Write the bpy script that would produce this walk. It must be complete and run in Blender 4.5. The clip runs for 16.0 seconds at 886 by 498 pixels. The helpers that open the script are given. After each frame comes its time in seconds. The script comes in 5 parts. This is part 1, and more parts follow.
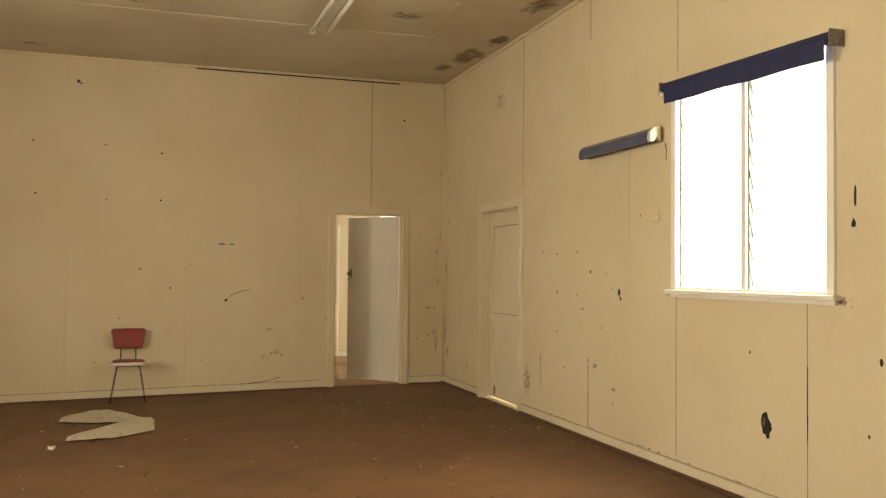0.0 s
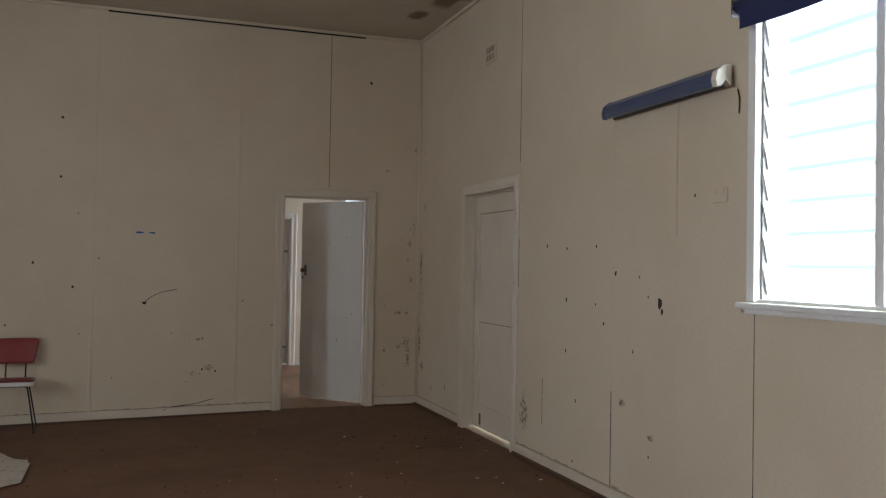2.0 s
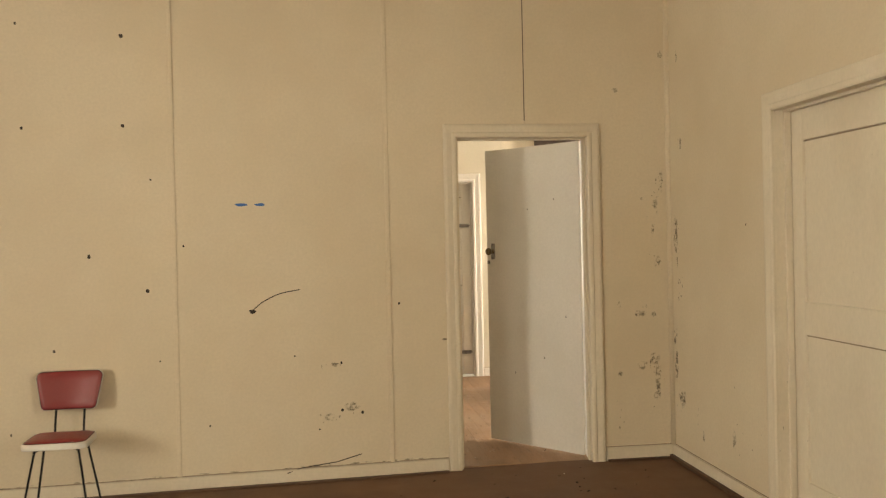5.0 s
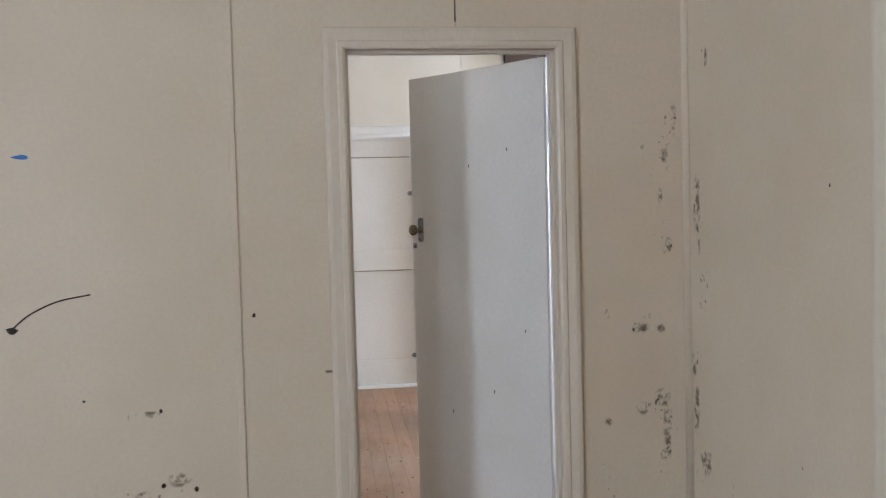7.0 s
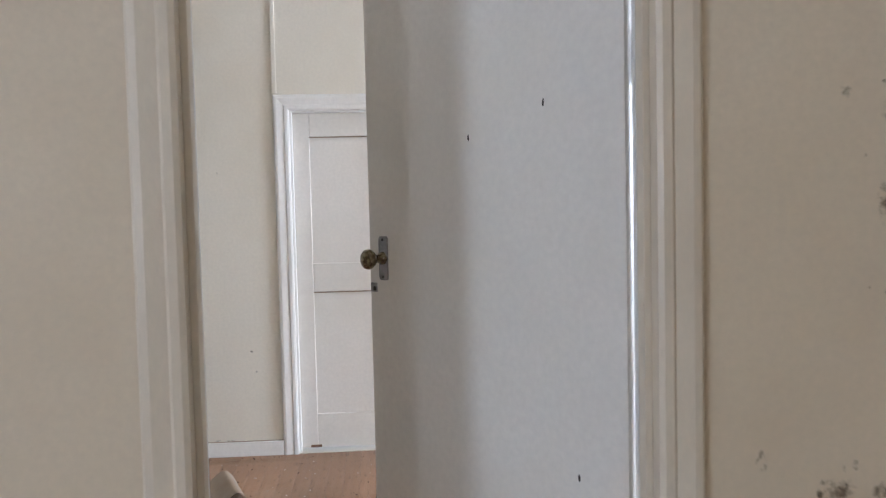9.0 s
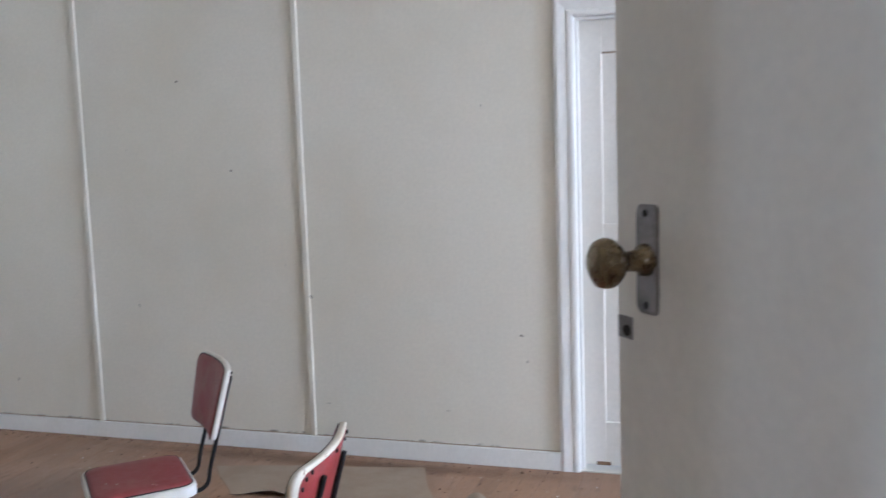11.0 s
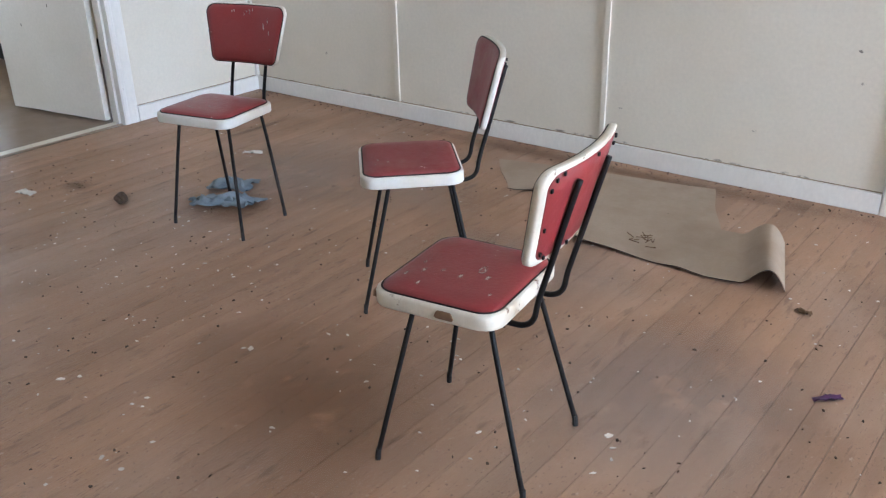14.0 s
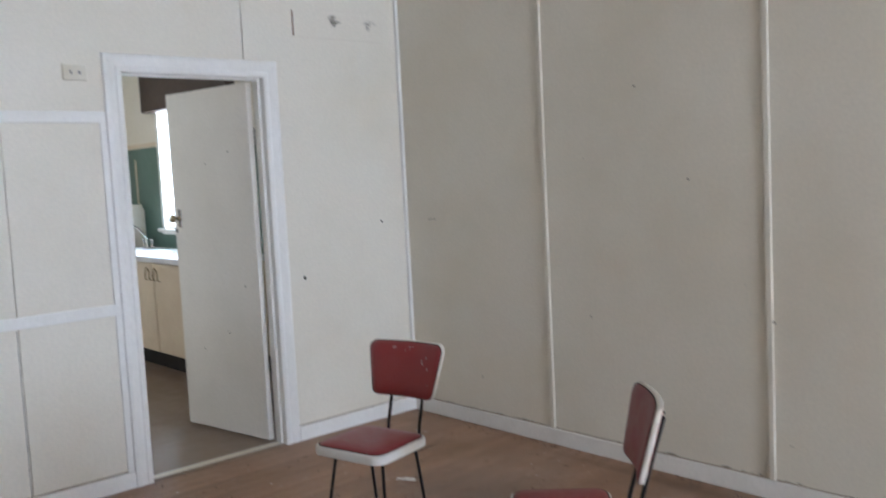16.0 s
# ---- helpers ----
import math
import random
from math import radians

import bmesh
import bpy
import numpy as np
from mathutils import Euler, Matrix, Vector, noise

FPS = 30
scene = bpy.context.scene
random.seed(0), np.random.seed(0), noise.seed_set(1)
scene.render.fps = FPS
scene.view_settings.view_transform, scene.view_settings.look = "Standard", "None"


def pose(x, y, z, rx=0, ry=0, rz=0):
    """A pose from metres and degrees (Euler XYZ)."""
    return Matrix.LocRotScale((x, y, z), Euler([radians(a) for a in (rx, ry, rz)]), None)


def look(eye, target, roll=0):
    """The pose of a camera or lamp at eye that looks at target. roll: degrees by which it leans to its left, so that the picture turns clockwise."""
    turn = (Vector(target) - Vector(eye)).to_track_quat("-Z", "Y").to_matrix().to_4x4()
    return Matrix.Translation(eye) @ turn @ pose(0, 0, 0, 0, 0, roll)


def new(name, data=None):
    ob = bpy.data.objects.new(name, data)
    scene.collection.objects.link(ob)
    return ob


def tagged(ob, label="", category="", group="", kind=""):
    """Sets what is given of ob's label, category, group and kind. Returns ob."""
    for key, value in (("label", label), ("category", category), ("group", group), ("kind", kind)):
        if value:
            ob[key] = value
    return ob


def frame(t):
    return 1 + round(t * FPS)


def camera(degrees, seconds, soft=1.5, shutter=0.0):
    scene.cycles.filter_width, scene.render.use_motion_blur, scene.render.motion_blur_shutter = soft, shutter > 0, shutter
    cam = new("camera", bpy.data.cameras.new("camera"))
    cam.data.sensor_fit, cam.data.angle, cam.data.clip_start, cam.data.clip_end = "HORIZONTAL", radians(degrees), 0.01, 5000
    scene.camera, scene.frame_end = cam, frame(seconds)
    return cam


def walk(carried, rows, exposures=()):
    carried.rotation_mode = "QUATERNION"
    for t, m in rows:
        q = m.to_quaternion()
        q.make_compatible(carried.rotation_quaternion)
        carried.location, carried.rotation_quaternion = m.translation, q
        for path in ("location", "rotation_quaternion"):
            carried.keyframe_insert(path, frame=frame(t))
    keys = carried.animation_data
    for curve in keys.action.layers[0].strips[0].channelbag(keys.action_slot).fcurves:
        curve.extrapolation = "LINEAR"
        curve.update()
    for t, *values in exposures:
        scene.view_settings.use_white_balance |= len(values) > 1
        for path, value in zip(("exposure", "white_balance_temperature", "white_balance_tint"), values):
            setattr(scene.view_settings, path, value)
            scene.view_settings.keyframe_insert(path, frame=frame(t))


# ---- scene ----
cam = camera(53.8, 16.0, 1.25, 0.3)
PATH = [
    (0, (1.653, 0.466, 1.353), (2.276, 2.365, 1.408), 0.5),
    (0.5, (1.806, 0.929, 1.36), (2.502, 2.803, 1.414), 0.8),
    (1, (1.944, 1.43, 1.351), (2.61, 3.316, 1.4), 0.9),
    (1.5, (2.119, 1.882, 1.367), (2.778, 3.77, 1.406), 0.9),
    (2, (2.303, 2.31, 1.395), (2.973, 4.194, 1.436), 1.0),
    (2.5, (2.41, 2.775, 1.378), (3.052, 4.669, 1.422), 0.9),
    (3, (2.553, 3.211, 1.368), (3.162, 5.115, 1.417), 1.2),
    (3.5, (2.725, 3.715, 1.401), (3.161, 5.666, 1.457), 1.2),
    (3.7, (2.752, 3.979, 1.407), (3.041, 5.957, 1.456), 1.1),
    (5.8, (3.183, 6.163, 1.43), (3.446, 8.145, 1.389), -1.7),
    (6, (3.293, 6.36, 1.445), (3.559, 8.342, 1.402), -1.6),
    (6.5, (3.468, 6.845, 1.401), (3.733, 8.827, 1.354), -1.7),
    (7, (3.611, 7.355, 1.421), (3.86, 9.338, 1.335), -1.5),
    (7.5, (3.783, 7.84, 1.478), (4.027, 9.822, 1.374), -1.4),
    (8, (3.874, 8.341, 1.458), (4.08, 10.327, 1.353), -1.4),
    (8.2, (3.899, 8.521, 1.479), (4.105, 10.508, 1.372), -1.4),
    (10.3, (4.137, 10.197, 1.475), (3.908, 12.181, 1.366), -1.5),
    (10.5, (4.139, 10.302, 1.472), (3.817, 12.27, 1.322), -1.6),
    (10.8, (4.113, 10.459, 1.457), (3.631, 12.391, 1.27), -1.2),
    (11, (4.086, 10.555, 1.448), (3.494, 12.454, 1.236), -1.9),
    (11.5, (4.055, 10.74, 1.427), (3.185, 12.502, 1.052), -1.8),
    (12, (4.053, 10.84, 1.391), (2.983, 12.44, 0.847), -1.9),
    (12.5, (4.036, 10.85, 1.361), (2.925, 12.363, 0.67), -1.8),
    (13, (4.042, 10.848, 1.348), (2.922, 12.321, 0.589), -1.4),
    (13.5, (4.043, 10.844, 1.337), (2.92, 12.289, 0.531), -1.2),
    (14, (4.047, 10.837, 1.341), (2.915, 12.262, 0.511), -1.3),
    (14.5, (4.042, 10.838, 1.357), (2.897, 12.252, 0.525), -1.4),
    (15, (4.052, 10.836, 1.397), (2.852, 12.279, 0.705), -1.7),
    (15.5, (4.044, 10.856, 1.44), (2.732, 12.303, 1.008), -2.3),
    (16, (4.026, 10.888, 1.487), (2.54, 12.216, 1.317), -2.9),
]
EXPOSURES = [(0, -0.68, 11000, 10), (0.5, -0.88, 7300, 10), (1.0, -1.0, 6900, 11), (1.5, -1.35, 6150, 13), (2.0, -1.6, 6100, 14), (2.5, -1.25, 6400, 13), (3.0, -0.6, 7600, 10), (3.5, -0.25, 13300, 10), (3.7, -0.2, 15000, 10), (5.8, -0.2, 5700, 12), (7.0, -0.25, 5500, 13), (8.2, -0.32, 5500, 14), (10.3, -0.15, 5300, 13), (11.0, -0.22, 5100, 13), (11.5, -0.4, 5000, 12), (12.0, -0.18, 5050, 12), (13.0, 0.05, 5200, 12), (14.5, 0.05, 5250, 12), (15.5, -0.2, 5300, 13), (16, -0.55, 5500, 13)]
walk(cam, [(t, look(eye, target, roll)) for t, eye, target, roll in PATH], EXPOSURES)


# ---------- world, sun and window light ----------
world = bpy.data.worlds.new("sky")
scene.world = world
world.use_nodes = True
wn = world.node_tree.nodes
sky = wn.new("ShaderNodeTexSky")
sky.sky_type, sky.sun_disc = "NISHITA", False
sky.sun_elevation, sky.sun_rotation = radians(62), radians(195)
wn["Background"].inputs["Strength"].default_value = 0.12
world.node_tree.links.new(sky.outputs[0], wn["Background"].inputs["Color"])
sun = new("sun", bpy.data.lights.new("sun", "SUN"))
sun.data.energy, sun.data.angle, sun.data.color = 3.5, radians(0.5), (1.0, 0.95, 0.87)
sun.matrix_world = look((0, -10, 19), (-0.6, 0, 0))


def window_light(name, place, target, wide, high, power, colour):
    ob = new(name, bpy.data.lights.new(name, "AREA"))
    ob.data.shape, ob.data.size, ob.data.size_y = "RECTANGLE", wide, high
    ob.data.energy, ob.data.color = power, colour
    ob.matrix_world = look(place, target)
    return ob


DAY = (0.88, 0.94, 1.0)
window_light("window_daylight_east", (5.27, 4.93, 1.94), (0, 4.93, 1.94), 1.46, 1.34, 230, DAY)
window_light("window_daylight_west", (-2.72, 5.2, 2.0), (5, 5.2, 2.0), 1.46, 1.36, 330, DAY)
window_light("window_daylight_west_rear", (-2.72, 1.2, 2.0), (5, 1.2, 2.0), 1.46, 1.36, 330, DAY)
# lamp of the unseen east window, added to light the back room from afar
window_light("unseen_window_daylight_back_room_east", (11.72, 12.5, 1.79), (0, 12.5, 1.79), 1.58, 1.40, 830, DAY)
window_light("window_daylight_kitchen", (-3.1, 14.66, 1.65), (-3.1, 10, 1.65), 1.36, 1.06, 180, DAY)


# ---------- materials ----------
def mat(name, base, other, rough=0.6, scale=1.2, fine=45.0, bump=0.08, metal=0.0, specks=None, speck_scale=30.0, speck_at=0.68, stretch=(1, 1, 1), by_object=0.0, by_island=False, gloss_var=0.12, low=0.42, high=0.66):
    m = bpy.data.materials.new(name)
    m.use_nodes = True
    n, l = m.node_tree.nodes, m.node_tree.links
    b = n["Principled BSDF"]
    tc = n.new("ShaderNodeTexCoord")
    mp = n.new("ShaderNodeMapping")
    mp.inputs["Scale"].default_value = stretch
    l.new(tc.outputs["Object"], mp.inputs[0])

    def cloud(s, detail=6.0, rough_=0.6):
        t = n.new("ShaderNodeTexNoise")
        t.inputs["Scale"].default_value, t.inputs["Detail"].default_value, t.inputs["Roughness"].default_value = s, detail, rough_
        l.new(mp.outputs[0], t.inputs["Vector"])
        return t.outputs[0]

    def ramp(v, a, c):
        r = n.new("ShaderNodeMapRange")
        r.inputs[1].default_value, r.inputs[2].default_value = a, c
        l.new(v, r.inputs[0])
        return r.outputs[0]

    def mix(f, a, c):
        x = n.new("ShaderNodeMix")
        x.data_type = "RGBA"
        for value, socket in ((f, x.inputs[0]), (a, x.inputs[6]), (c, x.inputs[7])):
            if isinstance(value, (tuple, float, int)):
                socket.default_value = (*value, 1) if isinstance(value, tuple) else value
            else:
                l.new(value, socket)
        return x.outputs[2]

    big, small = cloud(scale), cloud(fine, 4.0)
    col = mix(ramp(big, low, high), base, other)
    col = mix(ramp(small, 0.3, 1.3), col, tuple(0.8 * v for v in base))
    if specks:
        col = mix(ramp(cloud(speck_scale, 5.0, 0.7), speck_at, speck_at + 0.05), col, specks)
    if by_object or by_island:
        if by_island:
            rnd = n.new("ShaderNodeNewGeometry").outputs["Random Per Island"]
        else:
            rnd = n.new("ShaderNodeObjectInfo").outputs["Random"]
        h = n.new("ShaderNodeHueSaturation")
        r2 = n.new("ShaderNodeMapRange")
        r2.inputs[3].default_value, r2.inputs[4].default_value = 1 - (by_object or 0.3), 1 + (by_object or 0.3)
        l.new(rnd, r2.inputs[0])
        l.new(r2.outputs[0], h.inputs["Value"])
        l.new(col, h.inputs["Color"])
        col = h.outputs[0]
    l.new(col, b.inputs["Base Color"])
    rr = n.new("ShaderNodeMapRange")
    rr.inputs[3].default_value, rr.inputs[4].default_value = max(0.03, rough - gloss_var), min(1, rough + gloss_var)
    l.new(cloud(scale * 6), rr.inputs[0])
    l.new(rr.outputs[0], b.inputs["Roughness"])
    b.inputs["Metallic"].default_value = metal
    bp = n.new("ShaderNodeBump")
    bp.inputs["Strength"].default_value, bp.inputs["Distance"].default_value = bump, 0.01
    l.new(small, bp.inputs["Height"])
    l.new(bp.outputs[0], b.inputs["Normal"])
    return m


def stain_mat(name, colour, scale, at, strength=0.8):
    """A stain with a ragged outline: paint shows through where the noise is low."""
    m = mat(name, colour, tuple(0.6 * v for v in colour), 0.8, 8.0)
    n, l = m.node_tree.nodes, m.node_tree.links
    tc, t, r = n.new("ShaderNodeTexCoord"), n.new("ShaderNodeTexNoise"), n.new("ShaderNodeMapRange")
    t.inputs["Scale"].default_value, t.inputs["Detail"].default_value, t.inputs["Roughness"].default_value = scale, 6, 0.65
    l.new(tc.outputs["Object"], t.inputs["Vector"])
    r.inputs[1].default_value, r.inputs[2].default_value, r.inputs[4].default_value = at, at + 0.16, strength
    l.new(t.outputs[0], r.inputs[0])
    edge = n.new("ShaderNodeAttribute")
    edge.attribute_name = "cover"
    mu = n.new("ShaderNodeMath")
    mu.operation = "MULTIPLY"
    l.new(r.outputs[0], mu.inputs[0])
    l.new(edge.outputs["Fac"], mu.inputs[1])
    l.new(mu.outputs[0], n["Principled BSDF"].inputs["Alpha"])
    return m


CREAM = mat("cream_wall_paint", (0.68, 0.58, 0.43), (0.62, 0.515, 0.365), 0.55, 0.9, 60, 0.012, specks=(0.46, 0.38, 0.26), speck_scale=16, speck_at=0.735)
PALE = mat("off_white_wall_paint", (0.75, 0.70, 0.60), (0.69, 0.63, 0.515), 0.5, 1.1, 60, 0.012, specks=(0.50, 0.44, 0.34), speck_scale=13, speck_at=0.745)
CORE = mat("wall_frame_timber", (0.13, 0.10, 0.07), (0.09, 0.07, 0.05), 0.8)
TRIM = mat("white_gloss_trim_paint", (0.82, 0.80, 0.76), (0.75, 0.72, 0.66), 0.38, 2.0, 70, 0.08, specks=(0.24, 0.18, 0.12), speck_scale=24, speck_at=0.715, stretch=(1, 1, 0.5))
TRIMH = mat("cream_gloss_trim_paint", (0.70, 0.62, 0.49), (0.64, 0.55, 0.42), 0.4, 2.0, 70, 0.06, specks=(0.27, 0.2, 0.12), speck_scale=24, speck_at=0.71, stretch=(1, 1, 0.5))
DOORP = mat("white_door_paint", (0.74, 0.70, 0.64), (0.68, 0.64, 0.57), 0.42, 1.6, 60, 0.015, specks=(0.30, 0.25, 0.2), speck_scale=17, speck_at=0.75)
CEILW = mat("white_ceiling_paint", (0.78, 0.75, 0.70), (0.72, 0.68, 0.61), 0.7, 0.8, 50, 0.02)
CEIL = mat("aged_ceiling_paint", (0.60, 0.535, 0.42), (0.52, 0.44, 0.33), 0.7, 0.8, 50, 0.05)
DUSTFLOOR = mat("dusty_brown_lino", (0.16, 0.075, 0.036), (0.105, 0.048, 0.024), 0.62, 1.1, 70, 0.15, specks=(0.05, 0.03, 0.02), speck_scale=22, speck_at=0.68)
KFLOOR = mat("worn_grey_brown_lino", (0.20, 0.14, 0.095), (0.14, 0.092, 0.06), 0.42, 1.5, 60, 0.08, specks=(0.4, 0.35, 0.28), speck_scale=30, speck_at=0.72)
BROWN = mat("brown_floor_edging", (0.11, 0.055, 0.03), (0.08, 0.04, 0.022), 0.6, 3)
RED = mat("red_vinyl", (0.26, 0.026, 0.029), (0.25, 0.045, 0.045), 0.34, 5, 120, 0.1, specks=(0.66, 0.52, 0.48), speck_scale=21, speck_at=0.685)
REDUST = mat("dusty_red_vinyl", (0.24, 0.032, 0.034), (0.27, 0.12, 0.10), 0.5, 6, 110, 0.1, specks=(0.68, 0.52, 0.48), speck_scale=19, speck_at=0.715, low=0.5, high=0.75)
WHITEV = mat("white_vinyl_edging", (0.74, 0.72, 0.67), (0.66, 0.6, 0.5), 0.4, 6, 90, 0.05, specks=(0.25, 0.14, 0.06), speck_scale=17, speck_at=0.72)
WORNV = mat("worn_cream_vinyl_edging", (0.72, 0.66, 0.55), (0.62, 0.52, 0.38), 0.5, 9, 90, 0.1, specks=(0.17, 0.085, 0.04), speck_scale=10, speck_at=0.60)
BLACK = mat("black_painted_steel", (0.007, 0.0065, 0.0065), (0.016, 0.012, 0.010), 0.55, 14, 120, 0.1)
BLACK.node_tree.nodes["Principled BSDF"].inputs["Specular IOR Level"].default_value = 0.25
RUBBER = mat("black_rubber", (0.015, 0.014, 0.013), (0.03, 0.028, 0.025), 0.75, 20)
DARK = mat("dark_void", (0.012, 0.010, 0.009), (0.02, 0.016, 0.012), 0.9, 10)
BRASS = mat("tarnished_brass", (0.26, 0.20, 0.115), (0.11, 0.085, 0.055), 0.27, 18, 60, 0.1, metal=0.9, specks=(0.45, 0.4, 0.34), speck_scale=40, speck_at=0.64)
STEEL = mat("worn_plated_steel", (0.27, 0.25, 0.24), (0.12, 0.11, 0.105), 0.42, 30, 90, 0.12, metal=0.8, specks=(0.5, 0.48, 0.45), speck_scale=45, speck_at=0.63)
CHROME = mat("chrome", (0.7, 0.7, 0.7), (0.5, 0.5, 0.5), 0.18, 10, metal=1.0)
NAVY = mat("navy_blind_fabric", (0.012, 0.018, 0.075), (0.018, 0.024, 0.09), 0.75, 8, 300, 0.2)
SLATE = mat("slate_blue_enamel", (0.065, 0.085, 0.15), (0.085, 0.10, 0.165), 0.35, 6)
LAMPW = mat("aged_white_enamel", (0.70, 0.66, 0.56), (0.6, 0.53, 0.4), 0.35, 5)
MARKER = mat("blue_marker_ink", (0.02, 0.12, 0.36), (0.03, 0.16, 0.42), 0.5, 60)
LINO = mat("beige_lino_back", (0.37, 0.285, 0.205), (0.30, 0.22, 0.15), 0.55, 5, 90, 0.08, specks=(0.17, 0.11, 0.07), speck_scale=16, speck_at=0.72)
RAG = mat("faded_blue_cloth", (0.27, 0.33, 0.38), (0.13, 0.17, 0.21), 0.9, 14, 220, 0.35)
PAPER = mat("white_scrap_paper", (0.78, 0.76, 0.72), (0.66, 0.62, 0.56), 0.7, 20)
PLASTIC = mat("milky_plastic_film", (0.62, 0.58, 0.50), (0.54, 0.48, 0.38), 0.3, 4, 40, 0.2)
DIRT = mat("dark_dirt_crumbs", (0.05, 0.032, 0.02), (0.09, 0.06, 0.035), 0.9, 20, by_island=True)
PURPLE = mat("purple_foil", (0.10, 0.03, 0.10), (0.06, 0.03, 0.07), 0.35, 30)
LEAF = mat("dry_leaf", (0.16, 0.09, 0.04), (0.1, 0.05, 0.025), 0.8, 30)
GREEN = mat("green_kitchen_paint", (0.085, 0.16, 0.125), (0.065, 0.125, 0.10), 0.4, 3)
CUPB = mat("cream_cupboard_laminate", (0.66, 0.55, 0.40), (0.6, 0.48, 0.34), 0.4, 3)
BENCH = mat("pale_bench_laminate", (0.68, 0.68, 0.70), (0.55, 0.55, 0.58), 0.3, 9, specks=(0.3, 0.28, 0.26), speck_scale=20, speck_at=0.7)
DBROWN = mat("dark_brown_pelmet", (0.05, 0.028, 0.017), (0.035, 0.02, 0.013), 0.6, 4)
BOARD = mat("worn_floorboard", (0.39, 0.228, 0.134), (0.28, 0.16, 0.092), 0.5, 2.6, 80, 0.35, specks=(0.20, 0.115, 0.07), speck_scale=24, speck_at=0.60, stretch=(2.6, 0.3, 1), by_object=0.10)


def soil_boards(m):
    """Lays dust, grime and fine dirt over the boards in one pattern that runs on from board to board."""
    n, l = m.node_tree.nodes, m.node_tree.links
    b = n["Principled BSDF"]
    col = b.inputs["Base Color"].links[0].from_socket
    place = n.new("ShaderNodeNewGeometry").outputs["Position"]
    for scale, detail, low, high, most, tint, along in ((1.1, 5, 0.46, 0.72, 0.42, (0.40, 0.32, 0.265), 1.0), (2.3, 6, 0.50, 0.72, 0.6, (0.19, 0.095, 0.04), 0.7), (26, 4, 0.60, 0.70, 0.5, (0.15, 0.085, 0.05), 0.25), (95, 3, 0.62, 0.72, 0.55, (0.12, 0.075, 0.05), 0.8), (60, 3, 0.66, 0.74, 0.4, (0.55, 0.45, 0.37), 0.7)):
        mp, t, r, x = n.new("ShaderNodeMapping"), n.new("ShaderNodeTexNoise"), n.new("ShaderNodeMapRange"), n.new("ShaderNodeMix")
        mp.inputs["Scale"].default_value = (1, along, 1)
        mp.inputs["Location"].default_value = (scale, 0.7 * scale, 0)
        t.inputs["Scale"].default_value, t.inputs["Detail"].default_value = scale, detail
        r.inputs[1].default_value, r.inputs[2].default_value, r.inputs[4].default_value = low, high, most
        x.data_type = "RGBA"
        x.inputs[7].default_value = (*tint, 1)
        l.new(place, mp.inputs[0])
        l.new(mp.outputs[0], t.inputs["Vector"])
        l.new(t.outputs[0], r.inputs[0])
        l.new(r.outputs[0], x.inputs[0])
        l.new(col, x.inputs[6])
        col = x.outputs[2]
    l.new(col, b.inputs["Base Color"])


soil_boards(BOARD)
WEATHER = mat("weatherboard_outside", (0.6, 0.57, 0.5), (0.5, 0.46, 0.4), 0.7, 2)
EARTH = mat("dry_grass_ground", (0.30, 0.24, 0.13), (0.2, 0.19, 0.08), 0.9, 0.3, 8, 0.3)
HOLE = mat("hole_edge_dark", (0.02, 0.014, 0.01), (0.05, 0.035, 0.02), 0.9, 60)
STAIN = stain_mat("brown_stain", (0.16, 0.10, 0.055), 22, 0.42, 0.6)
MOULD = stain_mat("mould_smudge", (0.19, 0.105, 0.045), 34, 0.44, 0.65)
WATER = stain_mat("water_stain", (0.26, 0.15, 0.07), 5, 0.30, 0.55)
GRIME_AND_DARK = stain_mat("floor_grime", (0.19, 0.085, 0.028), 7, 0.26, 0.42)
DUST = stain_mat("grey_floor_dust", (0.43, 0.35, 0.30), 6, 0.30, 0.34)
FLAKE = mat("white_paint_flakes", (0.76, 0.72, 0.66), (0.6, 0.53, 0.44), 0.6, 20, by_island=True)
SPLASH = stain_mat("dried_white_splash", (0.70, 0.60, 0.56), 110, 0.40, 0.9)
# One brown for grime over skirtings and for shade painted on door panels
SHADE_AND_GRIME = mat("panel_shade_and_skirting_grime", (0.34, 0.27, 0.19), (0.24, 0.18, 0.12), 0.7, 14)
TORN = mat("torn_board_fibre", (0.22, 0.13, 0.07), (0.14, 0.08, 0.045), 0.9, 25)

GLASS = bpy.data.materials.new("louvre_glass")
GLASS.use_nodes = True
gn, gl = GLASS.node_tree.nodes, GLASS.node_tree.links
gt, gg, gm = gn.new("ShaderNodeBsdfTransparent"), gn.new("ShaderNodeBsdfGlossy"), gn.new("ShaderNodeMixShader")
gt.inputs[0].default_value = (0.9, 0.95, 0.94, 1)
gg.inputs["Roughness"].default_value = 0.03
gm.inputs[0].default_value = 0.06
gl.new(gt.outputs[0], gm.inputs[1])
gl.new(gg.outputs[0], gm.inputs[2])
gl.new(gm.outputs[0], gn["Material Output"].inputs["Surface"])


HAZE = bpy.data.materials.new("bright_sky_haze")
HAZE.use_nodes = True
hz = HAZE.node_tree.nodes
he = hz.new("ShaderNodeEmission")
he.inputs["Color"].default_value, he.inputs["Strength"].default_value = (0.90, 0.95, 1.0, 1), 5.0
HAZE.node_tree.links.new(he.outputs[0], hz["Material Output"].inputs["Surface"])


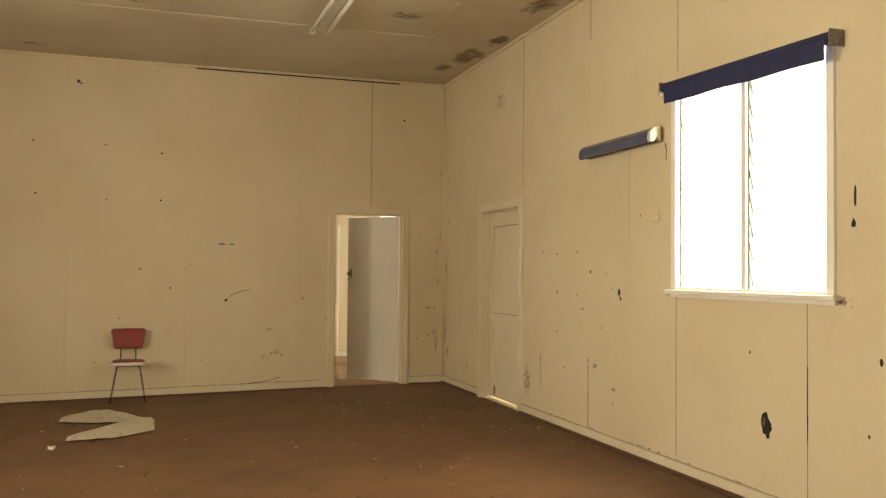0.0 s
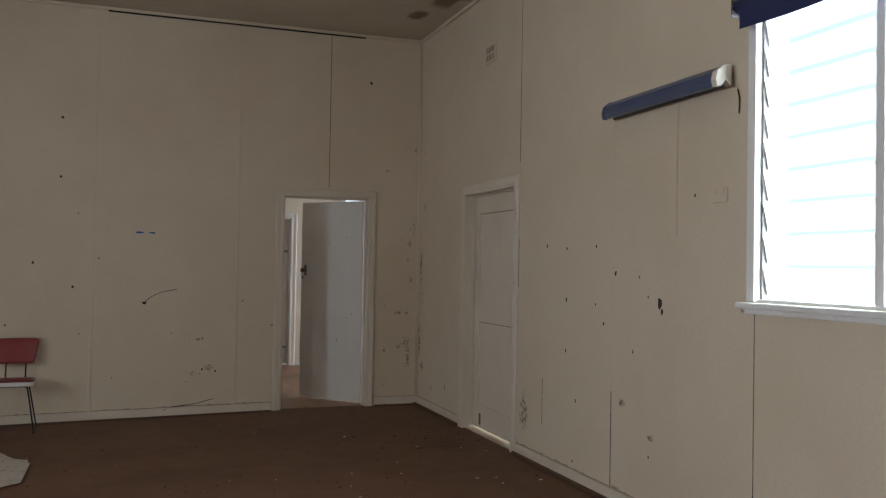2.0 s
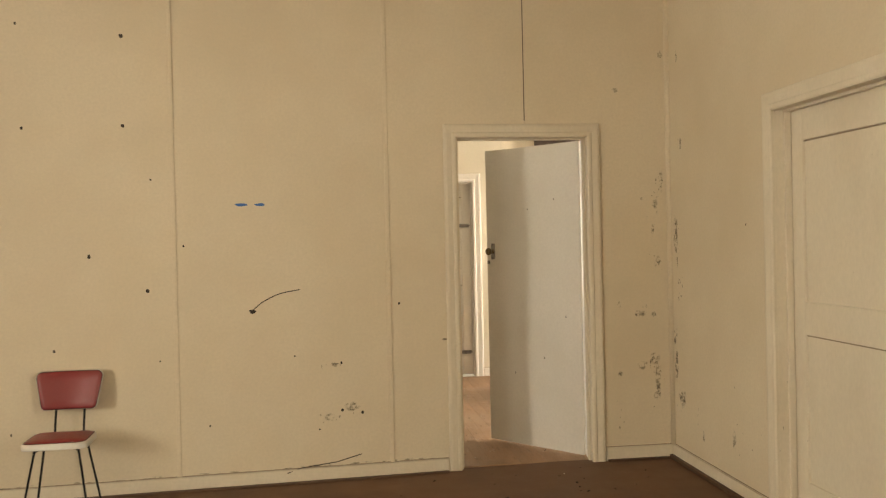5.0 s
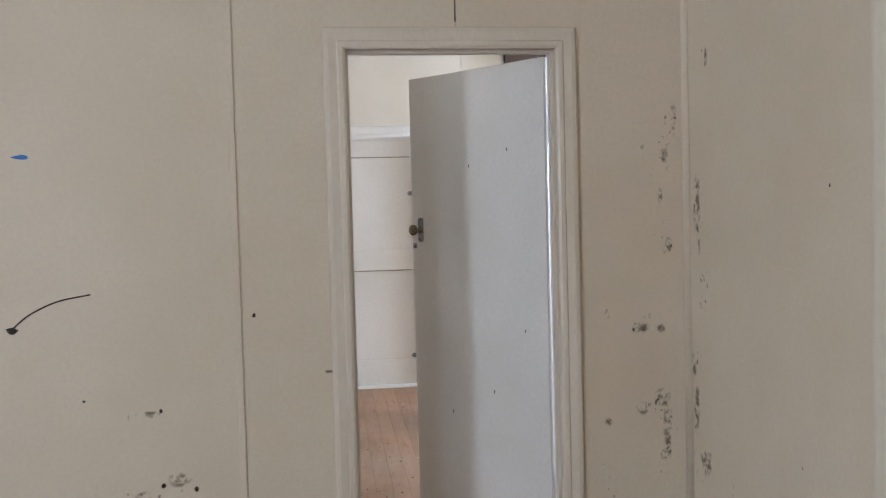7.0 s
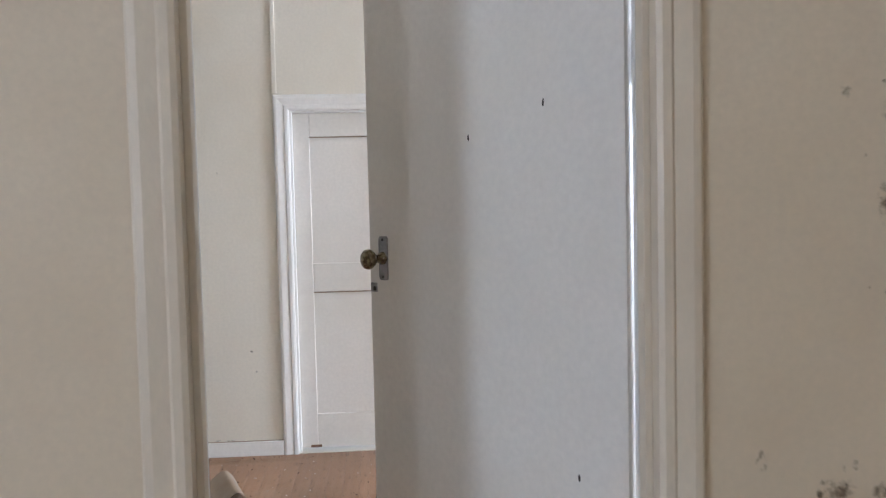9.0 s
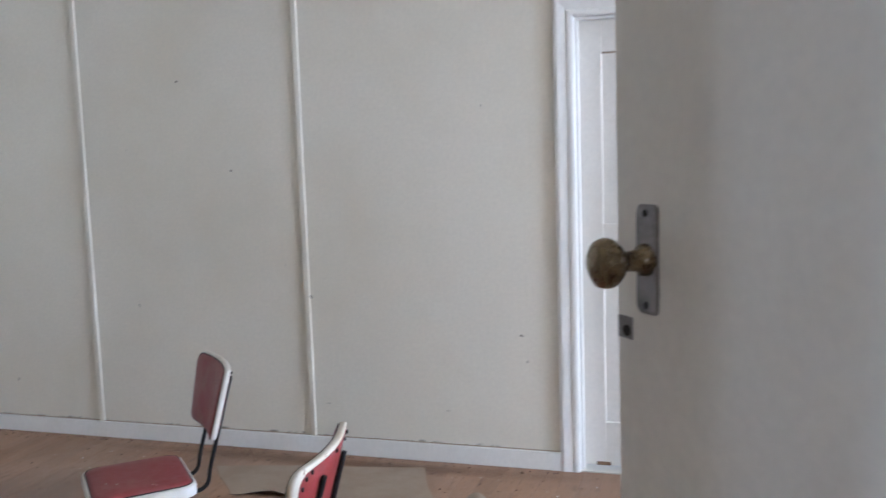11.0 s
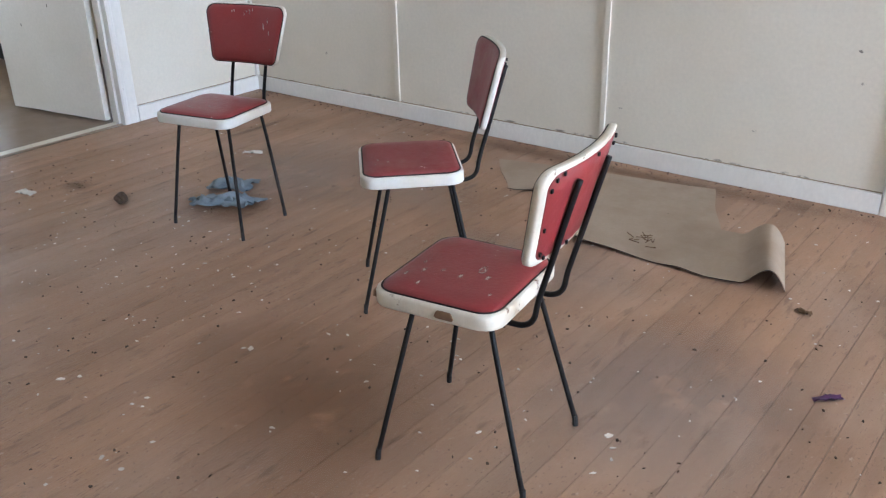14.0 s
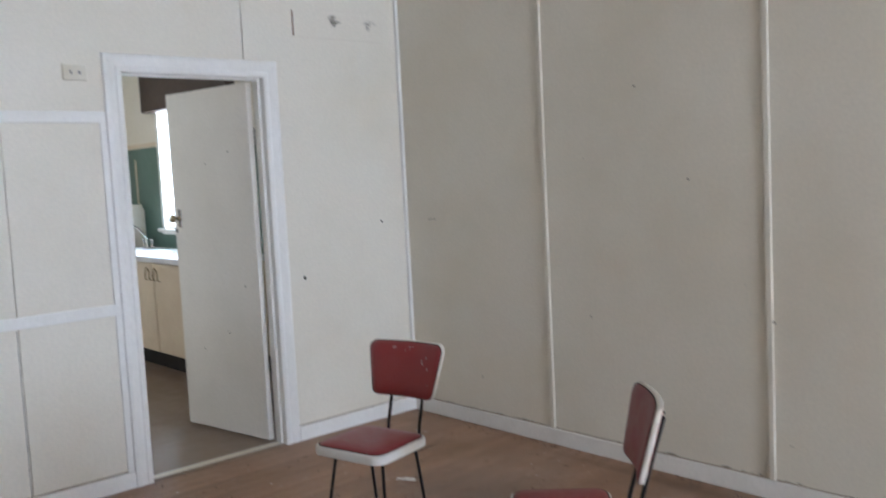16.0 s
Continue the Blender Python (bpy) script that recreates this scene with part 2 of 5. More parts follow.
# ---------- building helpers ----------
def part(name, bm, material, parent=None, label="", smooth=False):
    me = bpy.data.meshes.new(name)
    if bm.faces:
        bmesh.ops.recalc_face_normals(bm, faces=bm.faces)
    for f in bm.faces:
        f.smooth = smooth
    bm.to_mesh(me)
    bm.free()
    me.materials.append(material)
    ob = new(name, me)
    ob.parent = parent
    if label:
        ob["label"] = label
    return ob


def thing(name, label, category, m=None, group="", kind=""):
    ob = tagged(new(name), label, category, group, kind)
    if m is not None:
        ob.matrix_world = m
    return ob


def box(x0, y0, z0, x1, y1, z1, bevel=0.0, bm=None):
    bm = bm or bmesh.new()
    made = bmesh.ops.create_cube(bm, size=1, matrix=Matrix.Translation(((x0 + x1) / 2, (y0 + y1) / 2, (z0 + z1) / 2)) @ Matrix.Diagonal((abs(x1 - x0), abs(y1 - y0), abs(z1 - z0), 1)))
    if bevel:
        edges = list({e for v in made["verts"] for e in v.link_edges})
        bmesh.ops.bevel(bm, geom=edges, offset=bevel, segments=2, profile=0.6, affect="EDGES")
    return bm


def tube(points, r, sides=8, bm=None, closed=False):
    bm = bm or bmesh.new()
    pts = [Vector(p) for p in points]
    rings, n = [], len(pts)
    up = Vector((0.31, 0.17, 0.94)).normalized()
    for i, p in enumerate(pts):
        a = pts[(i - 1) % n] if closed or i else p
        b = pts[(i + 1) % n] if closed or i < n - 1 else p
        d = (b - a).normalized()
        s = d.cross(up)
        s = s.normalized() if s.length > 1e-3 else d.cross(Vector((1, 0, 0))).normalized()
        w = s.cross(d)
        rings.append([bm.verts.new(p + r * (math.cos(k * math.tau / sides) * s + math.sin(k * math.tau / sides) * w)) for k in range(sides)])
    for i in range(n if closed else n - 1):
        a, b = rings[i], rings[(i + 1) % n]
        for k in range(sides):
            bm.faces.new((a[k], a[(k + 1) % sides], b[(k + 1) % sides], b[k]))
    if not closed:
        bm.faces.new(rings[0][::-1])
        bm.faces.new(rings[-1])
    return bm


def smooth_path(points, steps=5):
    """Rounds a path of points with a Catmull-Rom curve."""
    p = [Vector(q) for q in points]
    p = [2 * p[0] - p[1]] + p + [2 * p[-1] - p[-2]]
    out = []
    for i in range(1, len(p) - 2):
        for k in range(steps):
            t = k / steps
            out.append(0.5 * (2 * p[i] + (p[i + 1] - p[i - 1]) * t + (2 * p[i - 1] - 5 * p[i] + 4 * p[i + 1] - p[i + 2]) * t * t + (3 * p[i] - p[i - 1] - 3 * p[i + 1] + p[i + 2]) * t**3))
    return out + [p[-2]]


def lathe(profile, sides=20, m=None):
    """Turns (radius, height) pairs round the z axis."""
    bm = bmesh.new()
    rings = [[bm.verts.new((r * math.cos(k * math.tau / sides), r * math.sin(k * math.tau / sides), z)) for k in range(sides)] for r, z in profile]
    for a, b in zip(rings, rings[1:]):
        for k in range(sides):
            bm.faces.new((a[k], a[(k + 1) % sides], b[(k + 1) % sides], b[k]))
    bm.faces.new(rings[0][::-1])
    bm.faces.new(rings[-1])
    if m is not None:
        bm.transform(m)
    return bm


def pad(outline, layers, place):
    """A cushion: rings of the outline, scaled and raised layer by layer, put into space by place(u, v, d)."""
    bm = bmesh.new()
    rings = [[bm.verts.new(place(u * s, v * s, d)) for u, v in outline] for s, d in layers]
    n = len(outline)
    for a, b in zip(rings, rings[1:]):
        for k in range(n):
            bm.faces.new((a[k], a[(k + 1) % n], b[(k + 1) % n], b[k]))
    for ring, d in ((rings[0], layers[0][1]), (rings[-1], layers[-1][1])):
        c = bm.verts.new(place(0, 0, d))
        for k in range(n):
            bm.faces.new((ring[k], ring[(k + 1) % n], c))
    return bm


def rounded(w_low, w_high, h, r, seg=6):
    """The outline of a trapezoid with round corners, about its middle."""
    out = []
    for cx, cy, a0 in ((w_high / 2 - r, h / 2 - r, 0), (-w_high / 2 + r, h / 2 - r, 90), (-w_low / 2 + r, -h / 2 + r, 180), (w_low / 2 - r, -h / 2 + r, 270)):
        for k in range(seg + 1):
            a = radians(a0 + 90 * k / seg)
            out.append((cx + r * math.cos(a), cy + r * math.sin(a)))
    dense = []
    for i, (x, y) in enumerate(out):
        nx, ny = out[(i + 1) % len(out)]
        far = math.hypot(nx - x, ny - y)
        n = max(1, int(far / 0.05))
        dense += [(x + (nx - x) * k / n, y + (ny - y) * k / n) for k in range(n)]
    return dense


def slab(axis, w0, w1, u0, u1, z0, z1, holes=()):
    """An upright slab between w0 and w1 along the axis ('x' or 'y') with rectangular openings (u0, u1, z0, z1) through it."""
    us = sorted({u0, u1, *(min(max(h[i], u0), u1) for h in holes for i in (0, 1))})
    zs = sorted({z0, z1, *(min(max(h[i], z0), z1) for h in holes for i in (2, 3))})

    def solid(i, j):
        if not (0 <= i < len(us) - 1 and 0 <= j < len(zs) - 1):
            return False
        u, z = (us[i] + us[i + 1]) / 2, (zs[j] + zs[j + 1]) / 2
        return not any(h[0] < u < h[1] and h[2] < z < h[3] for h in holes)

    bm, made = bmesh.new(), {}

    def v(w, u, z):
        key = (round(w, 5), round(u, 5), round(z, 5))
        if key not in made:
            made[key] = bm.verts.new((w, u, z) if axis == "x" else (u, w, z))
        return made[key]

    for i in range(len(us) - 1):
        for j in range(len(zs) - 1):
            if not solid(i, j):
                continue
            a, b, c, d = us[i], us[i + 1], zs[j], zs[j + 1]
            for w in (w0, w1):
                bm.faces.new((v(w, a, c), v(w, b, c), v(w, b, d), v(w, a, d)))
            for di, dj, p, q in ((-1, 0, (a, c), (a, d)), (1, 0, (b, c), (b, d)), (0, -1, (a, c), (b, c)), (0, 1, (a, d), (b, d))):
                if not solid(i + di, j + dj):
                    bm.faces.new((v(w0, *p), v(w0, *q), v(w1, *q), v(w1, *p)))
    return bm


def architrave(axis, face, out, u0, u1, z1, material, parent, wide=0.085, thick=0.02):
    """Three mitred moulded boards round a door opening. out: +1 or -1, the way that the wall's face looks."""
    prof = [(-0.006, 0), (-0.006, thick * 0.7), (0.004, thick * 0.95), (0.02, thick * 0.95), (0.026, thick * 0.72), (wide - 0.02, thick), (wide - 0.006, thick * 0.9), (wide, thick * 0.6), (wide, 0)]

    def place(u, z, h):
        w = face + out * h
        return (w, u, z) if axis == "x" else (u, w, z)

    stations = [[(u0 - o, 0.0, h) for o, h in prof], [(u0 - o, z1 + o, h) for o, h in prof], [(u1 + o, z1 + o, h) for o, h in prof], [(u1 + o, 0.0, h) for o, h in prof]]
    for a, b in zip(stations, stations[1:]):
        bm = bmesh.new()
        va, vb = [[bm.verts.new(place(*p)) for p in s] for s in (a, b)]
        for k in range(len(prof)):
            j = (k + 1) % len(prof)
            bm.faces.new((va[k], va[j], vb[j], vb[k]))
        bm.faces.new(va)
        bm.faces.new(vb[::-1])
        part("architrave", bm, material, parent)


def jambs(axis, wa, wb, u0, u1, z1, material, parent, stop=None, thick=0.025):
    """The lining of a door opening, and the stop that the leaf shuts against."""
    for a, b, c, d in ((u0 - thick + 0.004, u0 + 0.004, 0.0, z1 + thick), (u1 - 0.004, u1 + thick - 0.004, 0.0, z1 + thick), (u0 + 0.004, u1 - 0.004, z1 - 0.004, z1 + thick)):
        part("jamb", box(wa, a, c, wb, b, d, 0.002) if axis == "x" else box(a, wa, c, b, wb, d, 0.002), material, parent)
    if stop:
        for a, b, c, d in ((u0 + 0.004, u0 + 0.018, 0.0, z1 - 0.004), (u1 - 0.018, u1 - 0.004, 0.0, z1 - 0.004), (u0 + 0.018, u1 - 0.018, z1 - 0.018, z1 - 0.004)):
            part("door_stop", box(stop[0], a, c, stop[1], b, d, 0.002) if axis == "x" else box(a, stop[0], c, b, stop[1], d, 0.002), material, parent)


def sheets(axis, w0, w1, seams, z0, z1, holes, material, parent, gap=0.004):
    """Wallboard sheets, one object each, with open joints between them."""
    for a, b in zip(seams, seams[1:]):
        part("wall_panel", slab(axis, w0, w1, a + gap / 2, b - gap / 2, z0, z1, [h for h in holes if h[1] > a and h[0] < b]), material, parent)


def batten(axis, face, out, u, z0, z1, material, parent, wide=0.034, thick=0.009):
    a, b = sorted((face, face + out * thick))
    bm = box(a, u - wide / 2, z0, b, u + wide / 2, z1, 0.003) if axis == "x" else box(u - wide / 2, a, z0, u + wide / 2, b, z1, 0.003)
    part("cover_batten", bm, material, parent)


def skirting(axis, face, out, u0, u1, material, high=0.085, thick=0.018, lay=None):
    a, b = sorted((face, face + out * thick))
    bm = box(a, u0, 0, b, u1, high, 0.004) if axis == "x" else box(u0, a, 0, u1, b, high, 0.004)
    if lay:
        bmesh.ops.bisect_plane(bm, geom=bm.verts[:] + bm.edges[:] + bm.faces[:], plane_co=(4.3, 0, 0), plane_no=(1, 0, 0))
        lay(bm)
    ob = part("baseboard", bm, material)
    w = sorted((face, face + out * 0.0035))
    gap = box(w[0], u0, high + 0.0005, w[1], u1, high + 0.0045) if axis == "x" else box(u0, w[0], high + 0.0005, u1, w[1], high + 0.0045)
    part("top_joint", lay(gap) if lay else gap, SHADE_AND_GRIME, ob, "brown grime line along the top")
    return tagged(ob, "white painted timber skirting, chipped and grimy along its top", "baseboard", kind="structure")


def ragged(bm, axis, face, out, u, z, ru, rz, rng, lift=0.0015, points=13, core=0.6):
    """A flat patch with an uneven rim on a wall ('x', 'y') or floor ('z'). It thins out from its core to the rim."""
    cover = bm.verts.layers.float.get("cover") or bm.verts.layers.float.new("cover")
    w = face + out * lift

    def v(a, b, c):
        q = bm.verts.new((w, a, b) if axis == "x" else (a, w, b) if axis == "y" else (a, b, w))
        q[cover] = c
        return q

    mid = v(u, z, 1.0)
    rings = []
    radii = [rng.uniform(0.6, 1.1) for _ in range(points)]
    if core < 0.5:
        radii = [(radii[k - 2] + radii[k - 1] + radii[k] + radii[k + 1 - points]) / 4 for k in range(points)]
    for s, c in ((core, 1.0), (1.0, 0.0)):
        rings.append([v(u + s * radii[k] * ru * math.cos(k * math.tau / points), z + s * radii[k] * rz * math.sin(k * math.tau / points), c) for k in range(points)])
    for k in range(points):
        j = (k + 1) % points
        bm.faces.new((mid, rings[0][k], rings[0][j]))
        bm.faces.new((rings[0][k], rings[1][k], rings[1][j], rings[0][j]))


# ---------- plan ----------
XE, XW = 5.05, -2.5            # hall: east and west faces
YN, YS = 10.765, -3.0          # hall: face of the partition, and the wall behind the start
HC = 3.70                      # ceiling
RY0, RY1 = 10.885, 14.40       # back room
RX0, RX1 = -0.235, 11.5         # back room: west face, and an unseen east face set far for even light
KX0, KX1, KY0, KY1 = -5.3, -0.345, 11.4, 14.42   # kitchen
DA = (3.672, 4.512, 0.0, 2.060)  # door between hall and back room
DB = (8.405, 9.435, 0.0, 2.025) # hall's outer door
D2 = (3.505, 4.365, 0.0, 2.03) # back room's outer door
DK = (12.63, 13.43, 0.0, 2.07) # kitchen door
WH = (4.232, 5.662, 1.258, 2.60)  # hall window
WW = (4.47, 5.93, 1.30, 2.68)
WW2 = (0.47, 1.93, 1.30, 2.68)
WR = (5.12, 5.76, 1.15, 2.45)
# unseen window, added in the far east wall to light the back room
WE = (11.7, 13.3, 1.08, 2.50)
WK = (-3.78, -2.42, 1.12, 2.19)



def hall_z(x):
    """The hall floor has sunk towards the west."""
    return -0.018 * max(0.0, 4.3 - x)


def sunk(bm):
    for v in bm.verts:
        v.co.z += hall_z(v.co.x)
    return bm


# ground, floors, ceilings
g = bmesh.new()
bmesh.ops.create_grid(g, x_segments=40, y_segments=40, size=2000)
tagged(part("ground", g, EARTH), "dry grassy ground around the building", "ground", kind="structure").location.z = -0.45
hall_floor = box(XW - 0.1, YS - 0.1, -0.12, XE + 0.02, YN + 0.05, 0.0)
bmesh.ops.bisect_plane(hall_floor, geom=hall_floor.verts[:] + hall_floor.edges[:] + hall_floor.faces[:], plane_co=(4.3, 0, 0), plane_no=(1, 0, 0))
tagged(part("floor_hall", sunk(hall_floor), DUSTFLOOR), "dusty dark brown hall floor covered in fine dirt", "floor", kind="structure")
FLOOR2 = tagged(part("floor_back_room", box(RX0 - 0.01, YN + 0.05, -0.12, RX1 + 0.02, RY1 + 0.02, -0.012), CORE), "worn bare timber floorboards with dust, stains and paint flakes", "floor", kind="structure")
tagged(part("floor_kitchen", box(KX0, KY0, -0.12, RX0 - 0.01, KY1 + 0.02, -0.002), KFLOOR), "worn grey-brown lino on the kitchen floor", "floor", kind="structure")
ceiling_hall = tagged(part("ceiling_hall", box(XW - 0.1, YS - 0.1, HC, XE + 0.02, YN + 0.05, HC + 0.06), CEIL), "stained cream sheet ceiling with cover strips", "ceiling", kind="structure")
for y in (-1.0, 1.44, 3.87, 6.29, 8.72):
    part("cover_strip", box(XW, y - 0.02, HC - 0.008, XE, y + 0.02, HC - 0.0005, 0.002), CEIL, ceiling_hall)
for u in (-0.75, 1.69, 4.13):
    part("cover_strip", box(u - 0.02, YS, HC - 0.0065, u + 0.02, 8.70, HC - 0.0007, 0.002), CEIL, ceiling_hall)
tagged(part("ceiling_back_room", box(RX0 - 0.05, YN + 0.05, HC, RX1 + 0.02, RY1 + 0.02, HC + 0.06), CEILW), "white sheet ceiling", "ceiling", kind="structure")
tagged(part("ceiling_kitchen", box(KX0, KY0, 2.75, RX0 - 0.02, KY1 + 0.02, 2.81), CEIL), "cream kitchen ceiling", "ceiling", kind="structure")


for spot in ((7.0, 7.02, 0.5, 10.0, "x"), (-4.5, -4.48, -2.5, 9.0, "x"), (16.3, 16.32, 4.6, 6.6, "y"), (13.5, 13.52, 10.8, 14.0, "x"), (16.3, 16.32, -6.5, 0.5, "y")):
    w0, w1, u0, u1, ax = spot
    tagged(part("backdrop", box(w0, u0, -0.4, w1, u1, 4.2) if ax == "x" else box(u0, w0, -0.4, u1, w1, 4.2), HAZE), "bright hazy daylight outside the windows", "backdrop", kind="structure")
# unseen slab, added so that sunlit concrete glints through the door's bottom gap
tagged(part("doorstep", box(XE + 0.18, 8.1, -0.45, XE + 1.1, 9.75, -0.03, 0.01), BENCH), "unseen pale slab added outside the hall door to catch sunlight", "step", kind="structure")


def wall(name, label, axis, a, b, u0, u1, z0, z1, holes, material=WEATHER):
    return tagged(part(name, slab(axis, a, b, u0, u1, z0, z1, holes), material), label, "wall", kind="structure")


east = wall("wall_east", "cream sheeted hall wall with holes, cracks and open joints", "x", XE + 0.012, XE + 0.16, YS - 0.1, RY0 - 0.012, -0.3, HC + 0.06, [WH, DB], CREAM)
sheets("x", XE, XE + 0.010, [YS, -1.75, -0.5, 0.77, 2.04, 3.13, 4.40, 5.672, 6.953, 8.32, YN + 0.002], 0.0, HC, [WH, DB], CREAM, east, 0.0013)
part("weatherboarding", slab("x", XE + 0.162, XE + 0.175, YS - 0.1, RY0 - 0.014, -0.3, HC + 0.06, [WH, DB]), WEATHER, east)
north = wall("wall_partition", "cream sheeted partition wall with cover battens, scuffs and small holes", "y", YN + 0.012, RY0 - 0.012, XW - 0.1, XE + 0.01, -0.25, HC, [(DA[0], DA[1], -0.02, DA[3])], CREAM)
wall("wall_back_room_south", "plain off-white wall, unseen, added to close the back room", "y", YN - 0.03, RY0, XE + 0.176, RX1 + 0.15, -0.3, HC + 0.06, [], PALE)
# unseen wall, its distance chosen to soften the falloff of its window's light
wall("wall_back_room_east", "plain off-white wall, unseen, added to close the back room", "x", RX1, RX1 + 0.15, RY0, RY1 + 0.16, -0.3, HC + 0.06, [WE], PALE)
sheets("y", YN, YN + 0.010, [XW, -1.82, -0.55, 0.716, 1.967, 3.24, 4.11, XE], -0.15, HC, [(DA[0], DA[1], -0.15, DA[3])], CREAM, north)
sheets("y", RY0 - 0.010, RY0, [RX0, 0.93, 2.185, 3.43, XE + 0.17], 0.0, HC, [DA], PALE, north)
for u in (-0.55, 0.716, 1.967, 3.24):
    batten("y", YN, -1, u, 0.085 + hall_z(u), HC, CREAM, north, 0.026, 0.006)
wall("wall_west", "plain cream hall wall with two windows", "x", XW - 0.12, XW, YS, YN, -0.25, HC, [WW, WW2], CREAM)
wall("wall_south", "plain cream hall wall", "y", YS - 0.12, YS, XW - 0.1, XE + 0.01, -0.25, HC, [], CREAM)
far = wall("wall_north", "off-white sheeted wall with white cover battens", "y", RY1 + 0.012, RY1 + 0.16, KX0, RX1, -0.3, HC + 0.06, [D2, WK, WR], PALE)
sheets("y", RY1, RY1 + 0.010, [RX0, 0.93, 2.185, 3.43, 4.68, 5.93, 7.18, 8.43, 9.68, RX1], 0.0, HC, [D2, WR], PALE, far)
part("weatherboarding", slab("y", RY1 + 0.162, RY1 + 0.175, KX0, RX1 + 0.15, -0.3, HC + 0.06, [D2, WK, WR]), WEATHER, far)
for u in (0.93, 2.185):
    batten("y", RY1, -1, u, 0.085, HC, PALE, far, 0.028, 0.011)
batten("y", RY1, -1, 3.43, D2[3] + 0.09, HC, PALE, far, 0.026, 0.010)
west = wall("wall_kitchen_partition", "off-white sheeted wall with white rails beside the kitchen door", "x", RX0 - 0.10, RX0 - 0.012, RY0 - 0.05, RY1 + 0.012, -0.02, HC, [DK], PALE)
sheets("x", RX0 - 0.010, RX0, [RY0, 12.065, 13.32, RY1], 0.0, HC, [DK], PALE, west)
part("kitchen_lining", slab("x", RX0 - 0.112, RX0 - 0.102, KY0, KY1, 0.0, 2.75, [DK]), PALE, west)
part("corner_bead", box(RX0, RY1 - 0.022, 0.085, RX0 + 0.022, RY1, HC, 0.006), TRIM, west)
for z in (1.845, 0.905):
    part("rail", box(RX0, RY0, z - 0.028, RX0 + 0.014, DK[0] - 0.09, z + 0.028, 0.004), TRIM, west, "white painted horizontal rail")
part("stile", box(RX0, DK[0] - 0.118, 0.085, RX0 + 0.012, DK[0] - 0.087, 1.817, 0.003), TRIM, west)
part("crack_joint", box(RX0 - 0.001, 12.0565, 0.09, RX0 + 0.0012, 12.0585, 0.87), DARK, west)
wall("wall_kitchen_west", "cream kitchen wall", "x", KX0 - 0.1, KX0, KY0, KY1, -0.02, 2.75, [], PALE)
wall("wall_kitchen_south", "cream kitchen wall", "y", KY0 - 0.1, KY0, KX0, KX1, -0.02, 2.75, [], PALE)
kn = wall("wall_kitchen_north", "kitchen wall, green below and cream above a rail", "y", KY1 - 0.004, KY1 + 0.006, KX0, KX1 + 0.005, -0.02, 2.75, [WK], PALE)
part("green_dado", slab("y", KY1 - 0.012, KY1 - 0.006, KX0, KX1, 0.93, 1.88, [WK]), GREEN, kn, "green painted dado")
part("dado_rail", box(KX0, KY1 - 0.024, 1.88, WK[0] - 0.06, KY1 - 0.005, 1.925, 0.004), CUPB, kn)
part("cover_strip", box(-4.36, KY1 - 0.02, 1.25, -4.34, KY1 - 0.012, 1.78, 0.002), CUPB, kn)

# corner bead and cornices of the hall
part("corner_bead", lathe([(0.018, 0.085), (0.018, HC)], 12, Matrix.Translation((XE - 0.006, YN - 0.006, 0))), CREAM, north, smooth=True)
for name, bm in (("cornice", box(XW, YN - 0.028, HC - 0.032, XE, YN, HC - 0.001, 0.008)), ("cornice", box(XE - 0.028, YS, HC - 0.032, XE, YN - 0.028, HC - 0.001, 0.008))):
    tagged(part(name, bm, CREAM), "cream quarter-round cornice", "cornice", kind="structure")
part("cornice_gap", box(2.05, YN - 0.0285, HC - 0.041, 4.45, YN - 0.001, HC - 0.0325), DARK, north, "dark open crack under the cornice")

# skirtings
for a, b in ((XW, DA[0] - 0.086), (DA[1] + 0.086, XE)):
    skirting("y", YN, -1, a, b, TRIMH, lay=sunk)
    tagged(part("floor_edging", sunk(box(a, YN - 0.042, 0.0, b, YN - 0.0185, 0.014, 0.004)), BROWN), "brown floor covering edge turned up at the skirting", "trim", kind="structure")
for a, b in ((YS, DB[0] - 0.086), (DB[1] + 0.086, YN - 0.018)):
    skirting("x", XE, -1, a, b, TRIMH)
    tagged(part("floor_edging", box(XE - 0.042, a, 0.0, XE - 0.0185, b, 0.026, 0.005), BROWN), "brown floor covering edge turned up at the skirting", "trim", kind="structure")
for a, b in ((RX0 + 0.018, D2[0] - 0.086), (D2[1] + 0.086, RX1)):
    skirting("y", RY1, -1, a, b, TRIM)
for a, b in ((RY0, DK[0] - 0.086), (DK[1] + 0.086, RY1)):
    skirting("x", RX0, 1, a, b, TRIM)
skirting("x", RX1, -1, RY0, RY1 - 0.018, TRIM)
tagged(part("threshold", box(RX0 - 0.03, DK[0] + 0.005, -0.004, RX0 - 0.012, DK[1] - 0.005, 0.004, 0.002), LINO), "pale broken lino edge at the kitchen doorway", "threshold", kind="structure")


